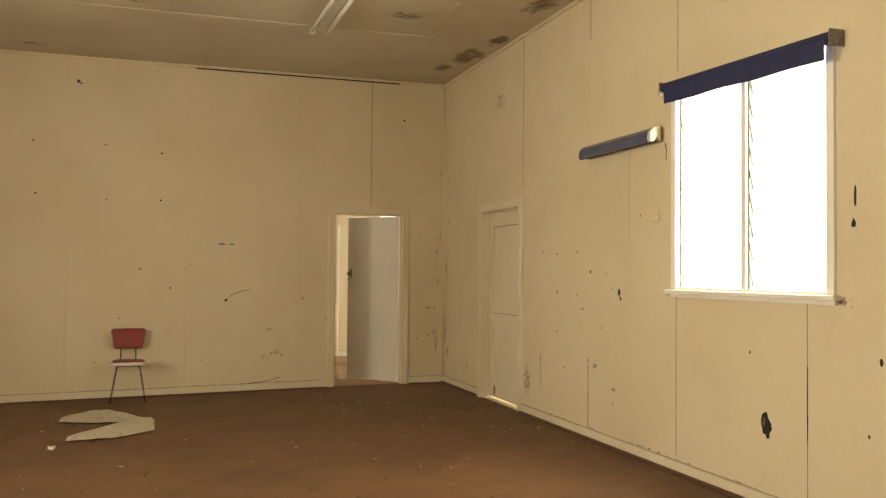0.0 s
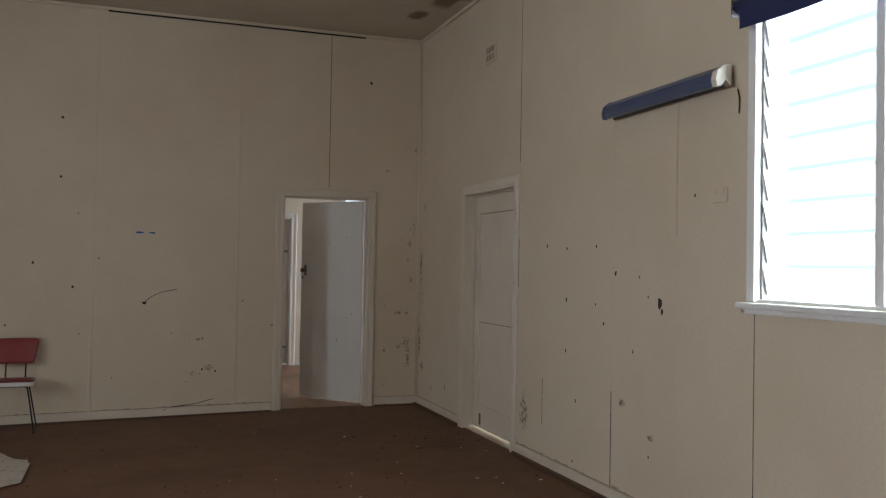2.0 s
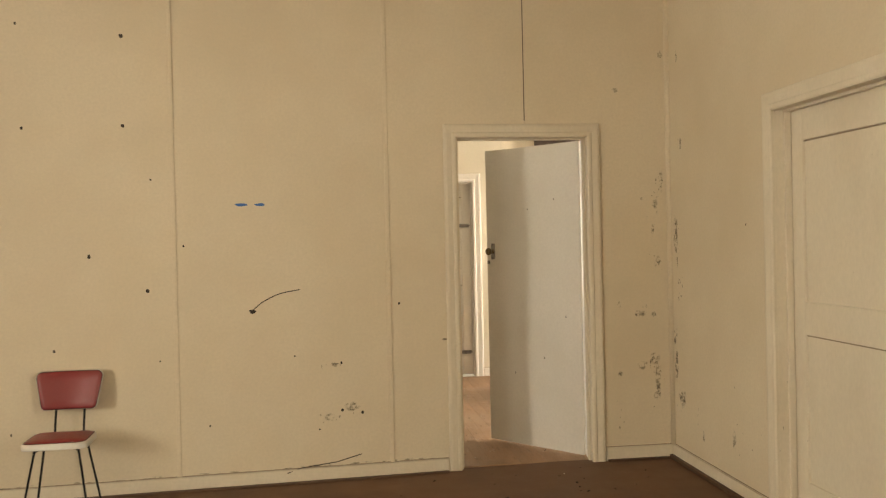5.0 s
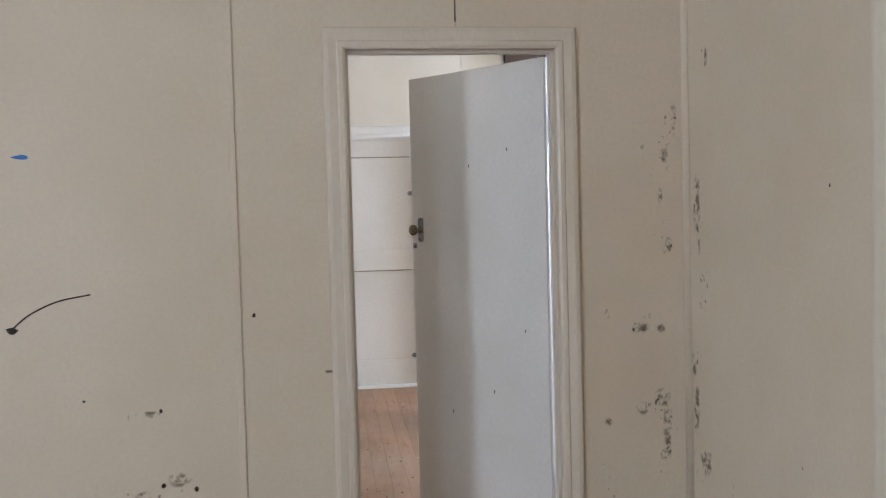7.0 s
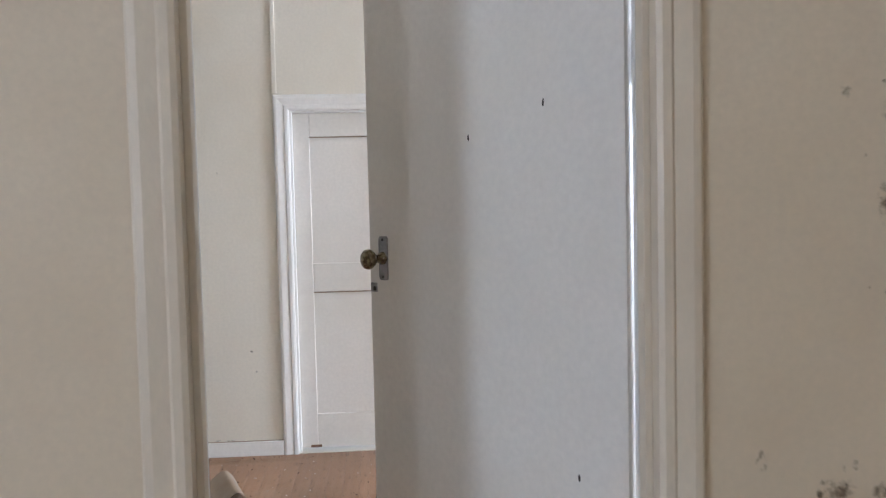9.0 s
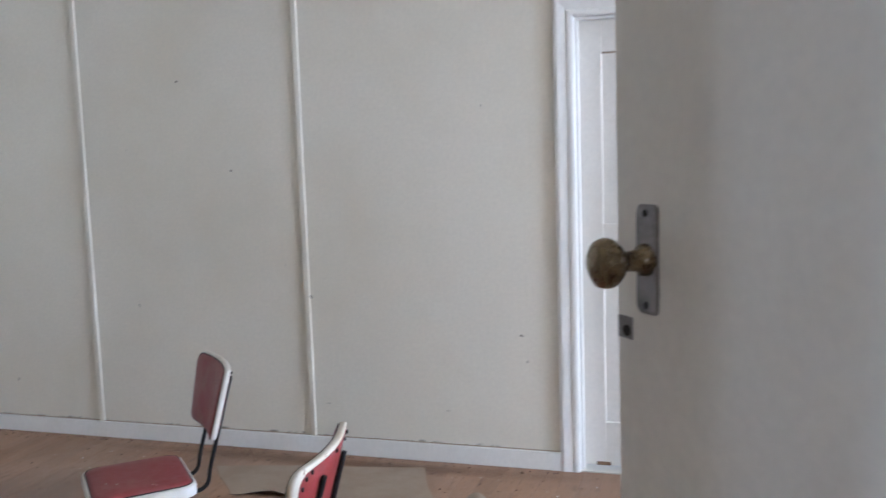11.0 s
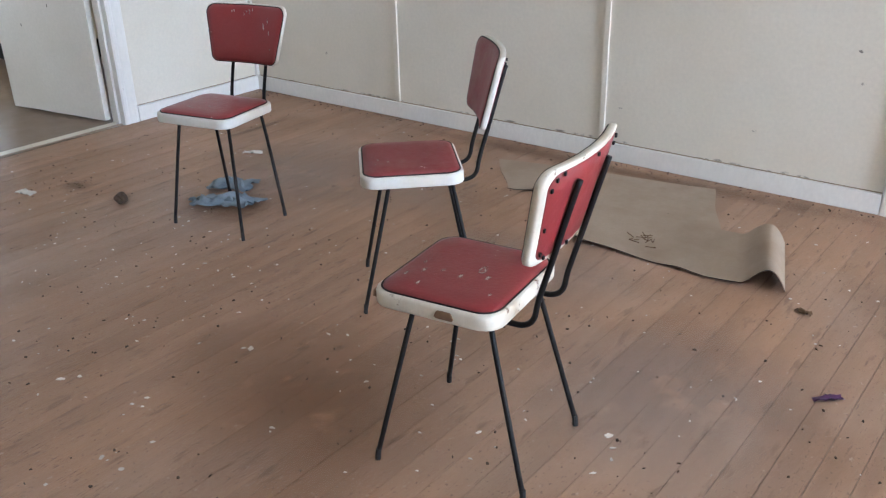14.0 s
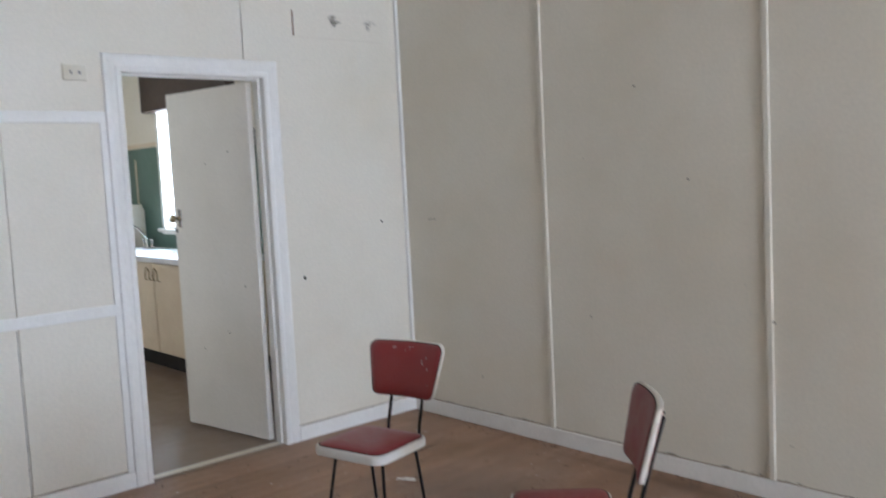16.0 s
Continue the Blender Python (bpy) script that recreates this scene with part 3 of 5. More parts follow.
# ---------- doors ----------
def handed(parent, x, z, face, out):
    """A knob on a long back plate, on the face of a leaf that lies along x."""
    turn = Matrix.Translation((x, face, z)) @ Matrix.Rotation(radians(90 * out), 4, "X") @ Matrix.Diagonal((1, 1, -1, 1))
    bm = pad(rounded(0.034, 0.034, 0.112, 0.006, 3), [(1.0, 0.0), (1.0, 0.002), (0.93, 0.0045)], lambda u, v, d: (x + u, face + out * d, z + v))
    plate = part("back_plate", bm, STEEL, parent, "worn metal back plate with screws")
    for dz in (-0.047, 0.047):
        part("screw", lathe([(0.004, 0.003), (0.0035, 0.0058)], 8, Matrix.Translation((x, face, z + dz)) @ Matrix.Rotation(radians(-90 * out), 4, "X")), DARK, plate)
    prof = [(0.017, 0.003), (0.016, 0.010), (0.011, 0.014), (0.010, 0.034), (0.016, 0.037), (0.020, 0.040), (0.0245, 0.046), (0.0258, 0.052), (0.0238, 0.059), (0.017, 0.064), (0.007, 0.067)]
    part("knob", lathe(prof, 24, Matrix.Translation((x, face, z)) @ Matrix.Rotation(radians(-90 * out), 4, "X")), BRASS, parent, "round tarnished brass knob", smooth=True)


def flush_leaf(name, label, wide, high, m, knob_z=1.33, sides=(1,)):
    """A flat leaf with its hinge edge at the origin, running along +x."""
    leaf = thing(name, label, "door", m, kind="structure")
    bm = bmesh.new()
    nx, nz = 64, 6
    grid = {}
    for i in range(nx + 1):
        for j in range(nz + 1):
            for s in (0, 1):
                wave = 0.0022 * math.sin(i * 0.225 + 0.4) + 0.0012 * math.sin(j * 1.3 + i * 0.1)
                grid[i, j, s] = bm.verts.new((wide * i / nx, (0.0 if s == 0 else 0.036) + wave * (0.3 if i in (0, nx) else 1), 0.012 + (high - 0.012) * j / nz))
    for i in range(nx):
        for j in range(nz):
            for s in (0, 1):
                bm.faces.new([grid[i + a, j + b, s] for a, b in ((0, 0), (1, 0), (1, 1), (0, 1))])
    for j in range(nz):
        for i in (0, nx):
            bm.faces.new((grid[i, j, 0], grid[i, j + 1, 0], grid[i, j + 1, 1], grid[i, j, 1]))
    for i in range(nx):
        for j in (0, nz):
            bm.faces.new((grid[i, j, 0], grid[i + 1, j, 0], grid[i + 1, j, 1], grid[i, j, 1]))
    part("leaf", bm, DOORP, leaf, smooth=False)
    for s in sides:
        handed(leaf, wide - 0.055, knob_z, 0.036 if s > 0 else 0.0, s)
        face = 0.036 if s > 0 else 0.0
        keep = part("latch_plate", box(wide - 0.027, face - 0.001 * s, knob_z - 0.088, wide - 0.001, face + 0.002 * s, knob_z - 0.064, 0.0008), STEEL, leaf, "broken latch plate with a dark keyhole")
        part("keyhole", lathe([(0.006, 0.0), (0.006, 0.0016)], 10, Matrix.Translation((wide - 0.018, face + 0.0021 * s, knob_z - 0.079)) @ Matrix.Rotation(radians(-90 * s), 4, "X")), DARK, keep)
    for z in (0.25, 1.75):
        part("hinge", tube([(-0.004, -0.004, z - 0.05), (-0.004, -0.004, z + 0.05)], 0.006), STEEL, leaf)
    rng = random.Random(7)
    bm = bmesh.new()
    for u, z in ((0.42, 1.62), (0.2, 1.68), (0.3, 0.62), (0.55, 0.5), (0.12, 0.9)):
        ragged(bm, "y", 0.0375, 1, u, z, 0.004, 0.011, rng, 0.001, 7)
    part("scuff", bm, HOLE, leaf)
    return leaf


door1 = thing("door_1", "white painted timber frame of the doorway between hall and back room", "door frame", kind="structure")
architrave("y", YN, -1, DA[0], DA[1], DA[3], TRIMH, door1, 0.078)
architrave("y", RY0, 1, DA[0], DA[1], DA[3], TRIM, door1)
jambs("y", YN + 0.001, RY0 - 0.001, DA[0], DA[1], DA[3], TRIMH, door1, (YN + 0.03, YN + 0.065))
flush_leaf("door_leaf", "white flush door standing half open with a brass knob", 0.785, 2.045, pose(4.517, 10.914, 0, 0, 0, 129.6), 1.337, (1,))



def panel_leaf(axis, name, label, u0, u1, high, face, out, rails, bolts=(), lift=0.022, paint=None):
    """A shut leaf of two sunk panels. rails: heights where bottom rail, lock rail and top rail begin and end."""
    leaf = thing(name, label, "door", kind="structure")

    def put(n, a, b, c, d, h0, h1, material=paint or DOORP, bevel=0.004, label="", parent=leaf):
        w = sorted((face - out * h0, face - out * h1))
        return part(n, box(w[0], a, c, w[1], b, d, bevel) if axis == "x" else box(a, w[0], c, b, w[1], d, bevel), material, parent, label)

    side = 0.108
    put("stile", u0, u0 + side, lift, high, 0.0, 0.036)
    put("stile", u1 - side, u1, lift, high, 0.0, 0.036)
    zs = [(lift, rails[0]), (rails[1], rails[2]), (rails[3], high)]
    for a, b in zs:
        put("rail", u0 + side, u1 - side, a, b, 0.0, 0.036)
    for a, b in ((rails[0], rails[1]), (rails[2], rails[3])):
        put("panel", u0 + side - 0.006, u1 - side + 0.006, a - 0.006, b + 0.006, 0.012, 0.024, bevel=0)
        # brown strip painted in for the shade under the rail above the panel
        put("bead", u0 + side, u1 - side, b - 0.007, b, 0.006, 0.0125, SHADE_AND_GRIME, 0.0, "brown line painted as shade along the top of the panel")
    for u, z in bolts:
        bolt = put("bolt", u - 0.05, u + 0.05, z - 0.018, z + 0.018, -0.006, 0.0, STEEL, 0.002, "barrel bolt")
        put("bolt_bar", u - 0.06, u + 0.06, z - 0.006, z + 0.006, -0.018, -0.006, STEEL, 0.002, parent=bolt)
    return leaf


door2 = thing("door_2", "white painted timber frame of the hall's outer doorway", "door frame", kind="structure")
architrave("x", XE, -1, DB[0], DB[1], DB[3], TRIMH, door2)
jambs("x", XE + 0.001, XE + 0.158, DB[0], DB[1], DB[3], TRIMH, door2, (XE + 0.050, XE + 0.082))
panel_leaf("x", "outer_door", "shut cream panelled door with broken bottom edge letting in daylight", DB[0] + 0.006, DB[1] - 0.006, 2.015, XE + 0.085, -1, (0.22, 0.93, 1.09, 1.86), lift=0.024, paint=TRIMH)
part("broken_corner", box(XE + 0.0795, 9.24, 0.05, XE + 0.084, 9.275, 0.15, 0.002), TORN, door2, "torn patch at the foot of the door")
door3 = thing("door_3", "white painted timber frame of the back room's outer doorway", "door frame", kind="structure")
architrave("y", RY1, -1, D2[0], D2[1], D2[3], TRIM, door3)
jambs("y", RY1 + 0.001, RY1 + 0.158, D2[0], D2[1], D2[3], TRIM, door3, (RY1 + 0.025, RY1 + 0.055))
panel_leaf("y", "outer_door", "shut white panelled door with two barrel bolts", D2[0] + 0.006, D2[1] - 0.006, 2.02, RY1 + 0.058, -1, (0.22, 0.955, 1.125, 1.875), ((4.28, 1.575), (4.28, 0.25)), 0.016)
part("broken_corner", box(3.575, RY1 + 0.052, 0.018, 3.64, RY1 + 0.0575, 0.034, 0.002), TORN, door3, "brown rotten patch at the foot of the door")
door4 = thing("door_4", "white painted timber frame of the kitchen doorway", "door frame", kind="structure")
architrave("x", RX0, 1, DK[0], DK[1], DK[3], TRIM, door4)
jambs("x", RX0 - 0.111, RX0 - 0.001, DK[0], DK[1], DK[3], TRIM, door4, (RX0 - 0.06, RX0 - 0.03))
flush_leaf("door_leaf", "white flush kitchen door standing open", 0.77, 2.055, pose(-0.362, 13.425, 0, 0, 0, -171.0), 1.30, (1, -1))



# ---------- windows ----------
def louvre_window(name, label, axis, face, out, u0, u1, z0, z1, mullions=(), blades=9, tilt=25, sill=True):
    """A louvre window in an opening: frame, mullions, glass blades in clips, architrave and sill."""
    win = thing(name, label, "window", kind="structure")

    def put(n, w0, w1, a, b, c, d, material=TRIM, bevel=0.003, parent=win, label=""):
        w = sorted((face + out * w0, face + out * w1))
        return part(n, box(w[0], a, c, w[1], b, d, bevel) if axis == "x" else box(a, w[0], c, b, w[1], d, bevel), material, parent, label)

    for a, b, c, d in ((u0 - 0.05, u0 + 0.004, z0, z1 + 0.05), (u1 - 0.004, u1 + 0.05, z0, z1 + 0.05), (u0 + 0.004, u1 - 0.004, z1 - 0.004, z1 + 0.05)):
        put("window_frame", -0.155, 0.018, a, b, c, d)
    put("window_frame", -0.155, -0.001, u0 + 0.004, u1 - 0.004, z0 - 0.004, z0 + 0.012)
    if sill:
        put("window_sill", -0.02, 0.055, u0 - 0.085, u1 + 0.085, z0 - 0.034, z0 - 0.004, bevel=0.008)
        put("apron", 0.0, 0.02, u0 - 0.06, u1 + 0.06, z0 - 0.058, z0 - 0.0345, bevel=0.005)
    edges = [u0 + 0.004, *mullions, u1 - 0.004]
    for u in mullions:
        put("mullion", -0.07, 0.0, u - 0.022, u + 0.022, z0 + 0.012, z1 - 0.004)
    step = (z1 - z0 - 0.03) / blades
    for a, b in zip(edges, edges[1:]):
        a, b = a + (0.022 if a in mullions else 0), b - (0.022 if b in mullions else 0)
        for u in (a + 0.006, b - 0.006):
            put("louvre_channel", -0.05, -0.02, u - 0.006, u + 0.006, z0 + 0.012, z1 - 0.004, STEEL, 0.001)
        for k in range(blades):
            zc = z0 + 0.02 + step * (k + 0.5)
            bm = bmesh.new()
            bmesh.ops.create_cube(bm, size=1, matrix=Matrix.Translation((0, 0, zc)) @ Matrix.Rotation(radians(tilt), 4, "Y") @ Matrix.Diagonal((0.005, b - a - 0.03, step * 1.1, 1)))
            for v in bm.verts:
                w, u = face + out * (-0.036 - v.co.x), (a + b) / 2 + v.co.y
                v.co = (w, u, v.co.z) if axis == "x" else (u, w, v.co.z)
            pane = part("pane", bm, GLASS, win, "clear glass louvre blade")
            pane.visible_shadow = False
            for u in (a + 0.018, b - 0.018):
                h = step * 0.4
                q = math.tan(radians(tilt)) * h
                bm = bmesh.new()
                ring = []
                for du in (-0.004, 0.004):
                    for dw, dz in ((-0.041 - q, h), (-0.031 - q, h), (-0.031 + q, -h), (-0.041 + q, -h)):
                        w = face + out * dw
                        ring.append(bm.verts.new((w, u + du, zc + dz) if axis == "x" else (u + du, w, zc + dz)))
                bmesh.ops.convex_hull(bm, input=ring)
                part("clip", bm, LAMPW, pane)
    return win


louvre_window("window_1", "two-light glass louvre window in a white timber frame", "x", XE, -1, *WH, mullions=(4.95,), blades=9, tilt=-12)
louvre_window("window_2", "two-light glass louvre window in a white timber frame", "x", XW, 1, *WW, mullions=(5.2,), blades=9, tilt=-12)
louvre_window("window_3", "two-light glass louvre window in a white timber frame", "x", XW, 1, *WW2, mullions=(1.2,), blades=9, tilt=-12)
louvre_window("window_4", "narrow glass louvre window in a white timber frame", "y", RY1, -1, *WR, blades=9, tilt=-12)
tagged(part("window_blind", box(WR[0] - 0.09, RY1 - 0.07, 2.36, WR[1] + 0.09, RY1 - 0.02, 2.72, 0.006), DBROWN), "dark brown blind rolled up over the window", "blind")
louvre_window("unseen_window_6", "two-light glass louvre window in a white timber frame", "x", RX1, -1, *WE, mullions=(12.5,), blades=9, tilt=-12)
louvre_window("window_5", "kitchen louvre window with tilted glass blades", "y", KY1 - 0.004, -1, *WK, blades=8, tilt=-52)

# navy roller blind above the hall window
blind = thing("roller_blind", "navy blue roller blind, rolled up above the louvre window", "blind")
part("roll", tube([(XE - 0.062, 4.135, 2.603), (XE - 0.062, 5.725, 2.650)], 0.034, 16), NAVY, blind, smooth=True)
b = bmesh.new()
rows = []
for k in range(25):
    u = 4.16 + 1.52 * k / 24
    fall = 0.047 * (24 - k) / 24
    hem = 2.53 - fall + 0.003 * math.sin(k * 0.55)
    rows.append([b.verts.new((XE - 0.094 - s + 0.003 * math.sin(k * 0.8), u, z)) for s, z in ((0, 2.645 - fall), (0, hem), (0.003, hem), (0.003, 2.645 - fall))])
for p, q in zip(rows, rows[1:]):
    for j in range(4):
        b.faces.new((p[j], p[(j + 1) % 4], q[(j + 1) % 4], q[j]))
b.faces.new(rows[0])
b.faces.new(rows[-1])
part("fabric", b, NAVY, blind, "hanging strip of blind fabric")
for u, z in ((4.122, 2.603), (5.735, 2.65)):
    part("bracket", box(XE - 0.10, u - 0.004, z - 0.05, XE, u + 0.004, z + 0.04, 0.002), STEEL, blind)

# strip heater on the wall beside the window
heater = thing("strip_heater", "slate-blue bar heater with pale end caps on the wall", "heater")
prof = [(0.0, 0.055), (-0.045, 0.05), (-0.085, 0.02), (-0.095, -0.02), (-0.085, -0.05), (-0.06, -0.05), (-0.035, -0.02), (0.0, -0.045)]
b = bmesh.new()
ends = [[b.verts.new((XE - 0.03 + px * 0.9, u, 2.345 + pz)) for px, pz in prof] for u in (5.86, 6.89)]
for k in range(len(prof)):
    j = (k + 1) % len(prof)
    b.faces.new((ends[0][k], ends[0][j], ends[1][j], ends[1][k]))
b.faces.new(ends[0])
b.faces.new(ends[1])
part("housing", b, SLATE, heater)
for u0, u1 in ((5.82, 5.859), (6.891, 6.91)):
    b = bmesh.new()
    ends = [[b.verts.new((XE - 0.03 + px * 0.94, u, 2.345 + pz * 1.05)) for px, pz in prof] for u in (u0, u1)]
    for k in range(len(prof)):
        j = (k + 1) % len(prof)
        b.faces.new((ends[0][k], ends[0][j], ends[1][j], ends[1][k]))
    b.faces.new(ends[0])
    b.faces.new(ends[1])
    part("end_cap", b, LAMPW if u0 < 6.5 else SLATE, heater, "pale end cap" if u0 < 6.5 else "")
part("element", tube([(XE - 0.085, 5.88, 2.305), (XE - 0.085, 6.87, 2.305)], 0.006), STEEL, heater)
for u in (6.07, 6.67):
    part("bracket", box(XE - 0.035, u - 0.015, 2.31, XE, u + 0.015, 2.39, 0.002), STEEL, heater)
tagged(part("cable", tube(smooth_path([(XE - 0.006, 6.29, 2.30), (XE - 0.006, 6.295, 1.95), (XE - 0.006, 6.29, 1.58)]), 0.0022), CREAM), "thin painted-over cord on the wall under the heater", "cord")
# small dark crack in the wall, modelled as a thin tube
tagged(part("cable", tube(smooth_path([(XE - 0.008, 5.80, 2.28), (XE - 0.008, 5.785, 2.23), (XE - 0.008, 5.79, 2.16)]), 0.003), DIRT), "small thin dark crack in the wall", "cord")


def wall_plate(name, label, category, axis, face, out, u, z, wu, hz, slots):
    it = thing(name, label, category)
    bm = pad(rounded(wu, wu, hz, 0.006, 3), [(1.0, 0.0), (1.0, 0.006), (0.93, 0.010)], lambda a, b, d: (face + out * d, u + a, z + b) if axis == "x" else (u + a, face + out * d, z + b))
    part("plate", bm, CREAM if name == "power_point" else LAMPW, it)
    for du, dz, a, b in slots:
        w = sorted((face + out * 0.010, face + out * 0.014))
        part("switch", box(w[0], u + du - a, z + dz - b, w[1], u + du + a, z + dz + b, 0.001), CREAM if name == "power_point" else STEEL, it)
    return it


wall_plate("power_point", "cream power point on the sheeted wall", "power point", "x", XE, -1, 5.93, 1.775, 0.115, 0.075, ((-0.03, 0.018, 0.008, 0.012), (0.03, 0.018, 0.008, 0.012)))
wall_plate("light_switch", "pale double light switch beside the kitchen door", "light switch", "x", RX0, 1, 12.415, 2.055, 0.115, 0.075, ((-0.02, 0, 0.005, 0.009), (0.02, 0, 0.005, 0.009)))


def wall_vent(u, z):
    it = thing("wall_vent", "small painted slotted air vent high on the wall", "vent", group="wall vents")
    part("vent_frame", slab("x", XE - 0.008, XE - 0.0005, u - 0.11, u + 0.11, z - 0.08, z + 0.08, [(u - 0.09, u + 0.09, z - 0.058, z - 0.01), (u - 0.09, u + 0.09, z + 0.01, z + 0.058)]), CREAM, it)
    part("backing", box(XE - 0.0045, u - 0.095, z - 0.065, XE - 0.001, u + 0.095, z + 0.065), DARK, it)
    for k in range(6):
        for s in (-0.034, 0.034):
            part("slat", box(XE - 0.007, u - 0.09 + 0.03 * k + 0.008, z + s - 0.022, XE - 0.0047, u - 0.09 + 0.03 * k + 0.021, z + s + 0.022), CREAM, it)


wall_vent(8.93, 3.16)
wall_vent(5.05, 3.17)

# fluorescent batten light on the hall ceiling
lamp = thing("fluorescent_light", "aged white fluorescent batten light on the ceiling, switched off", "ceiling light")
part("batten_body", box(3.045, 7.44, HC - 0.065, 3.135, 8.66, HC - 0.0085, 0.008), LAMPW, lamp)
for u in (3.015, 3.165):
    part("tube", tube([(u, 7.47, HC - 0.075), (u, 8.63, HC - 0.075)], 0.018, 12), PAPER, lamp, "unlit white glass tube", smooth=True)
    for y in (7.455, 8.645):
        part("tube_holder", box(u - 0.022, y - 0.012, HC - 0.10, u + 0.03 * (1 if u < 3.09 else -1), y + 0.012, HC - 0.045, 0.004), LAMPW, lamp)


# ---------- chairs ----------
def chair(name, label, m, red, edge, group, feet=None, chips=(), splashes=(), drips=()):
    it = thing(name, label, "chair", None, group)
    seat = rounded(0.350, 0.356, 0.320, 0.05)
    at = lambda u, v, d: (u, -v - 0.009, d)  # noqa: E731
    part("seat", pad(seat, [(0.97, 0.4125), (0.992, 0.4135), (1.0, 0.417), (1.0, 0.440), (0.99, 0.446), (0.965, 0.449)], at), edge, it, "pale vinyl seat edge", smooth=True)
    part("seat_pad", pad(seat, [(0.935, 0.446), (0.92, 0.453), (0.83, 0.459), (0.6, 0.463), (0.3, 0.464)], at), red, it, "red vinyl seat pad", smooth=True)
    part("piping", tube([at(u * 0.937, v * 0.937, 0.4505) for u, v in seat], 0.0022, 6, closed=True), BLACK, it, "black piping")
    back = rounded(0.327, 0.388, 0.226, 0.033)

    def bend(u, v, d):
        lean = 0.27 * v
        return (u, 0.253 + lean - d - 0.75 * u * u, 0.685 + v)

    part("backrest", pad(back, [(0.9, -0.0095), (0.985, -0.009), (1.0, -0.006), (1.0, 0.006), (0.98, 0.010)], bend), edge, it, "pale vinyl backrest edge", smooth=True)
    part("back_pad", pad(back, [(0.965, 0.008), (0.955, 0.013), (0.85, 0.018), (0.5, 0.020), (0.25, 0.020)], bend), red, it, "red vinyl backrest front", smooth=True)
    part("back_cover", pad(back, [(0.90, -0.009), (0.89, -0.0110), (0.5, -0.0115), (0.25, -0.0115)], bend), red, it, "red vinyl backrest rear with tacks", smooth=True)
    part("piping", tube([bend(u * 0.968, v * 0.968, 0.0105) for u, v in back], 0.0021, 6, closed=True), BLACK, it, "black piping")
    for k in range(0, len(back), 3):
        u, v = back[k]
        q = bend(u * 0.86, v * 0.86, -0.0145)
        part("tack", box(q[0] - 0.004, q[1] - 0.002, q[2] - 0.004, q[0] + 0.004, q[1] + 0.002, q[2] + 0.004, 0.001), BLACK, it)
    for s in (-1, 1):
        x = 0.081 * s
        path = smooth_path([(x, 0.02, 0.402), (x, 0.13, 0.397), (x, 0.172, 0.399), (x, 0.196, 0.420), (x, 0.207, 0.47), (x, 0.236, 0.572), (x, 0.266, 0.68), (x, 0.287, 0.752)])
        part("back_rod", tube(path, 0.0068, 8), BLACK, it, smooth=True)
        for f in (-1, 1):
            foot, hip = Vector((0.182 * s, 0.16 * f, 0.012)), 0.015 + 0.105 * f
            if feet:
                foot = m.inverted() @ Vector((*feet[s, f], 0.012))
            path = smooth_path([(0.0, hip - 0.012 * f, 0.402), (0.08 * s, hip - 0.012 * f, 0.402), (0.113 * s, hip - 0.004 * f, 0.393), (0.124 * s, hip + 0.002 * f, 0.36), tuple(foot)], 6)
            leg = part("leg", tube(path, 0.0065, 8), BLACK, it, smooth=True)
            part("foot_tip", tube([tuple(foot + Vector((-0.002 * s, -0.002 * f, 0.018))), (foot.x, foot.y, 0.0)], 0.0070, 8), RUBBER, leg)
    part("cross_bar", box(-0.095, -0.10, 0.404, 0.095, 0.12, 0.412, 0.002), BLACK, it)
    rs = random.Random(17)
    for u, v, s in splashes:
        bm = bmesh.new()
        ragged(bm, "z", 0.4638, 1, u, v, s, s * 0.55, rs, 0.0008, 9)
        part("splash", bm, SPLASH, it, "dried white splash")
    for u, v, s in drips:
        q = bend(u, v, 0.0208)
        bm = bmesh.new()
        ragged(bm, "y", q[1], -1, q[0], q[2], 0.0035, s, rs, 0.0015, 9)
        part("splash", bm, SPLASH, it, "dried white drip")
    for k, (x0, y0, z0, x1, y1, z1) in enumerate(chips):
        part("torn_chip", pad(rounded(1, 0.8, 1, 0.2, 3), [(0.5, 0.0), (0.5, 1.0)], lambda u, v, d: (x0 + (x1 - x0) * (u + 0.5 if abs(x1 - x0) > abs(y1 - y0) else d), y0 + (y1 - y0) * (d if abs(x1 - x0) > abs(y1 - y0) else u + 0.5), z0 + (z1 - z0) * (v + 0.5))), TORN, it, "brown torn patch in the edging")
    it.matrix_world = m
    return it


chair("chair", "red vinyl chair with white edging and black steel legs", pose(1.273, 12.92, 0, 0, 0, 12.5), RED, WHITEV, "red vinyl chairs", {(-1, -1): (1.183, 12.717), (1, -1): (1.546, 12.759), (1, 1): (1.489, 13.027), (-1, 1): (1.127, 13.043)}, (), ((-0.06, -0.09, 0.014), (-0.03, -0.1, 0.012), (0.02, -0.06, 0.01), (-0.1, -0.06, 0.008)), ((-0.07, 0.085, 0.012), (-0.06, 0.088, 0.010), (-0.01, 0.08, 0.014), (0.0, 0.088, 0.012), (0.015, 0.086, 0.016), (0.03, 0.092, 0.008), (0.09, 0.03, 0.022), (0.11, 0.05, 0.03), (0.12, 0.01, 0.018), (0.13, -0.05, 0.01)))
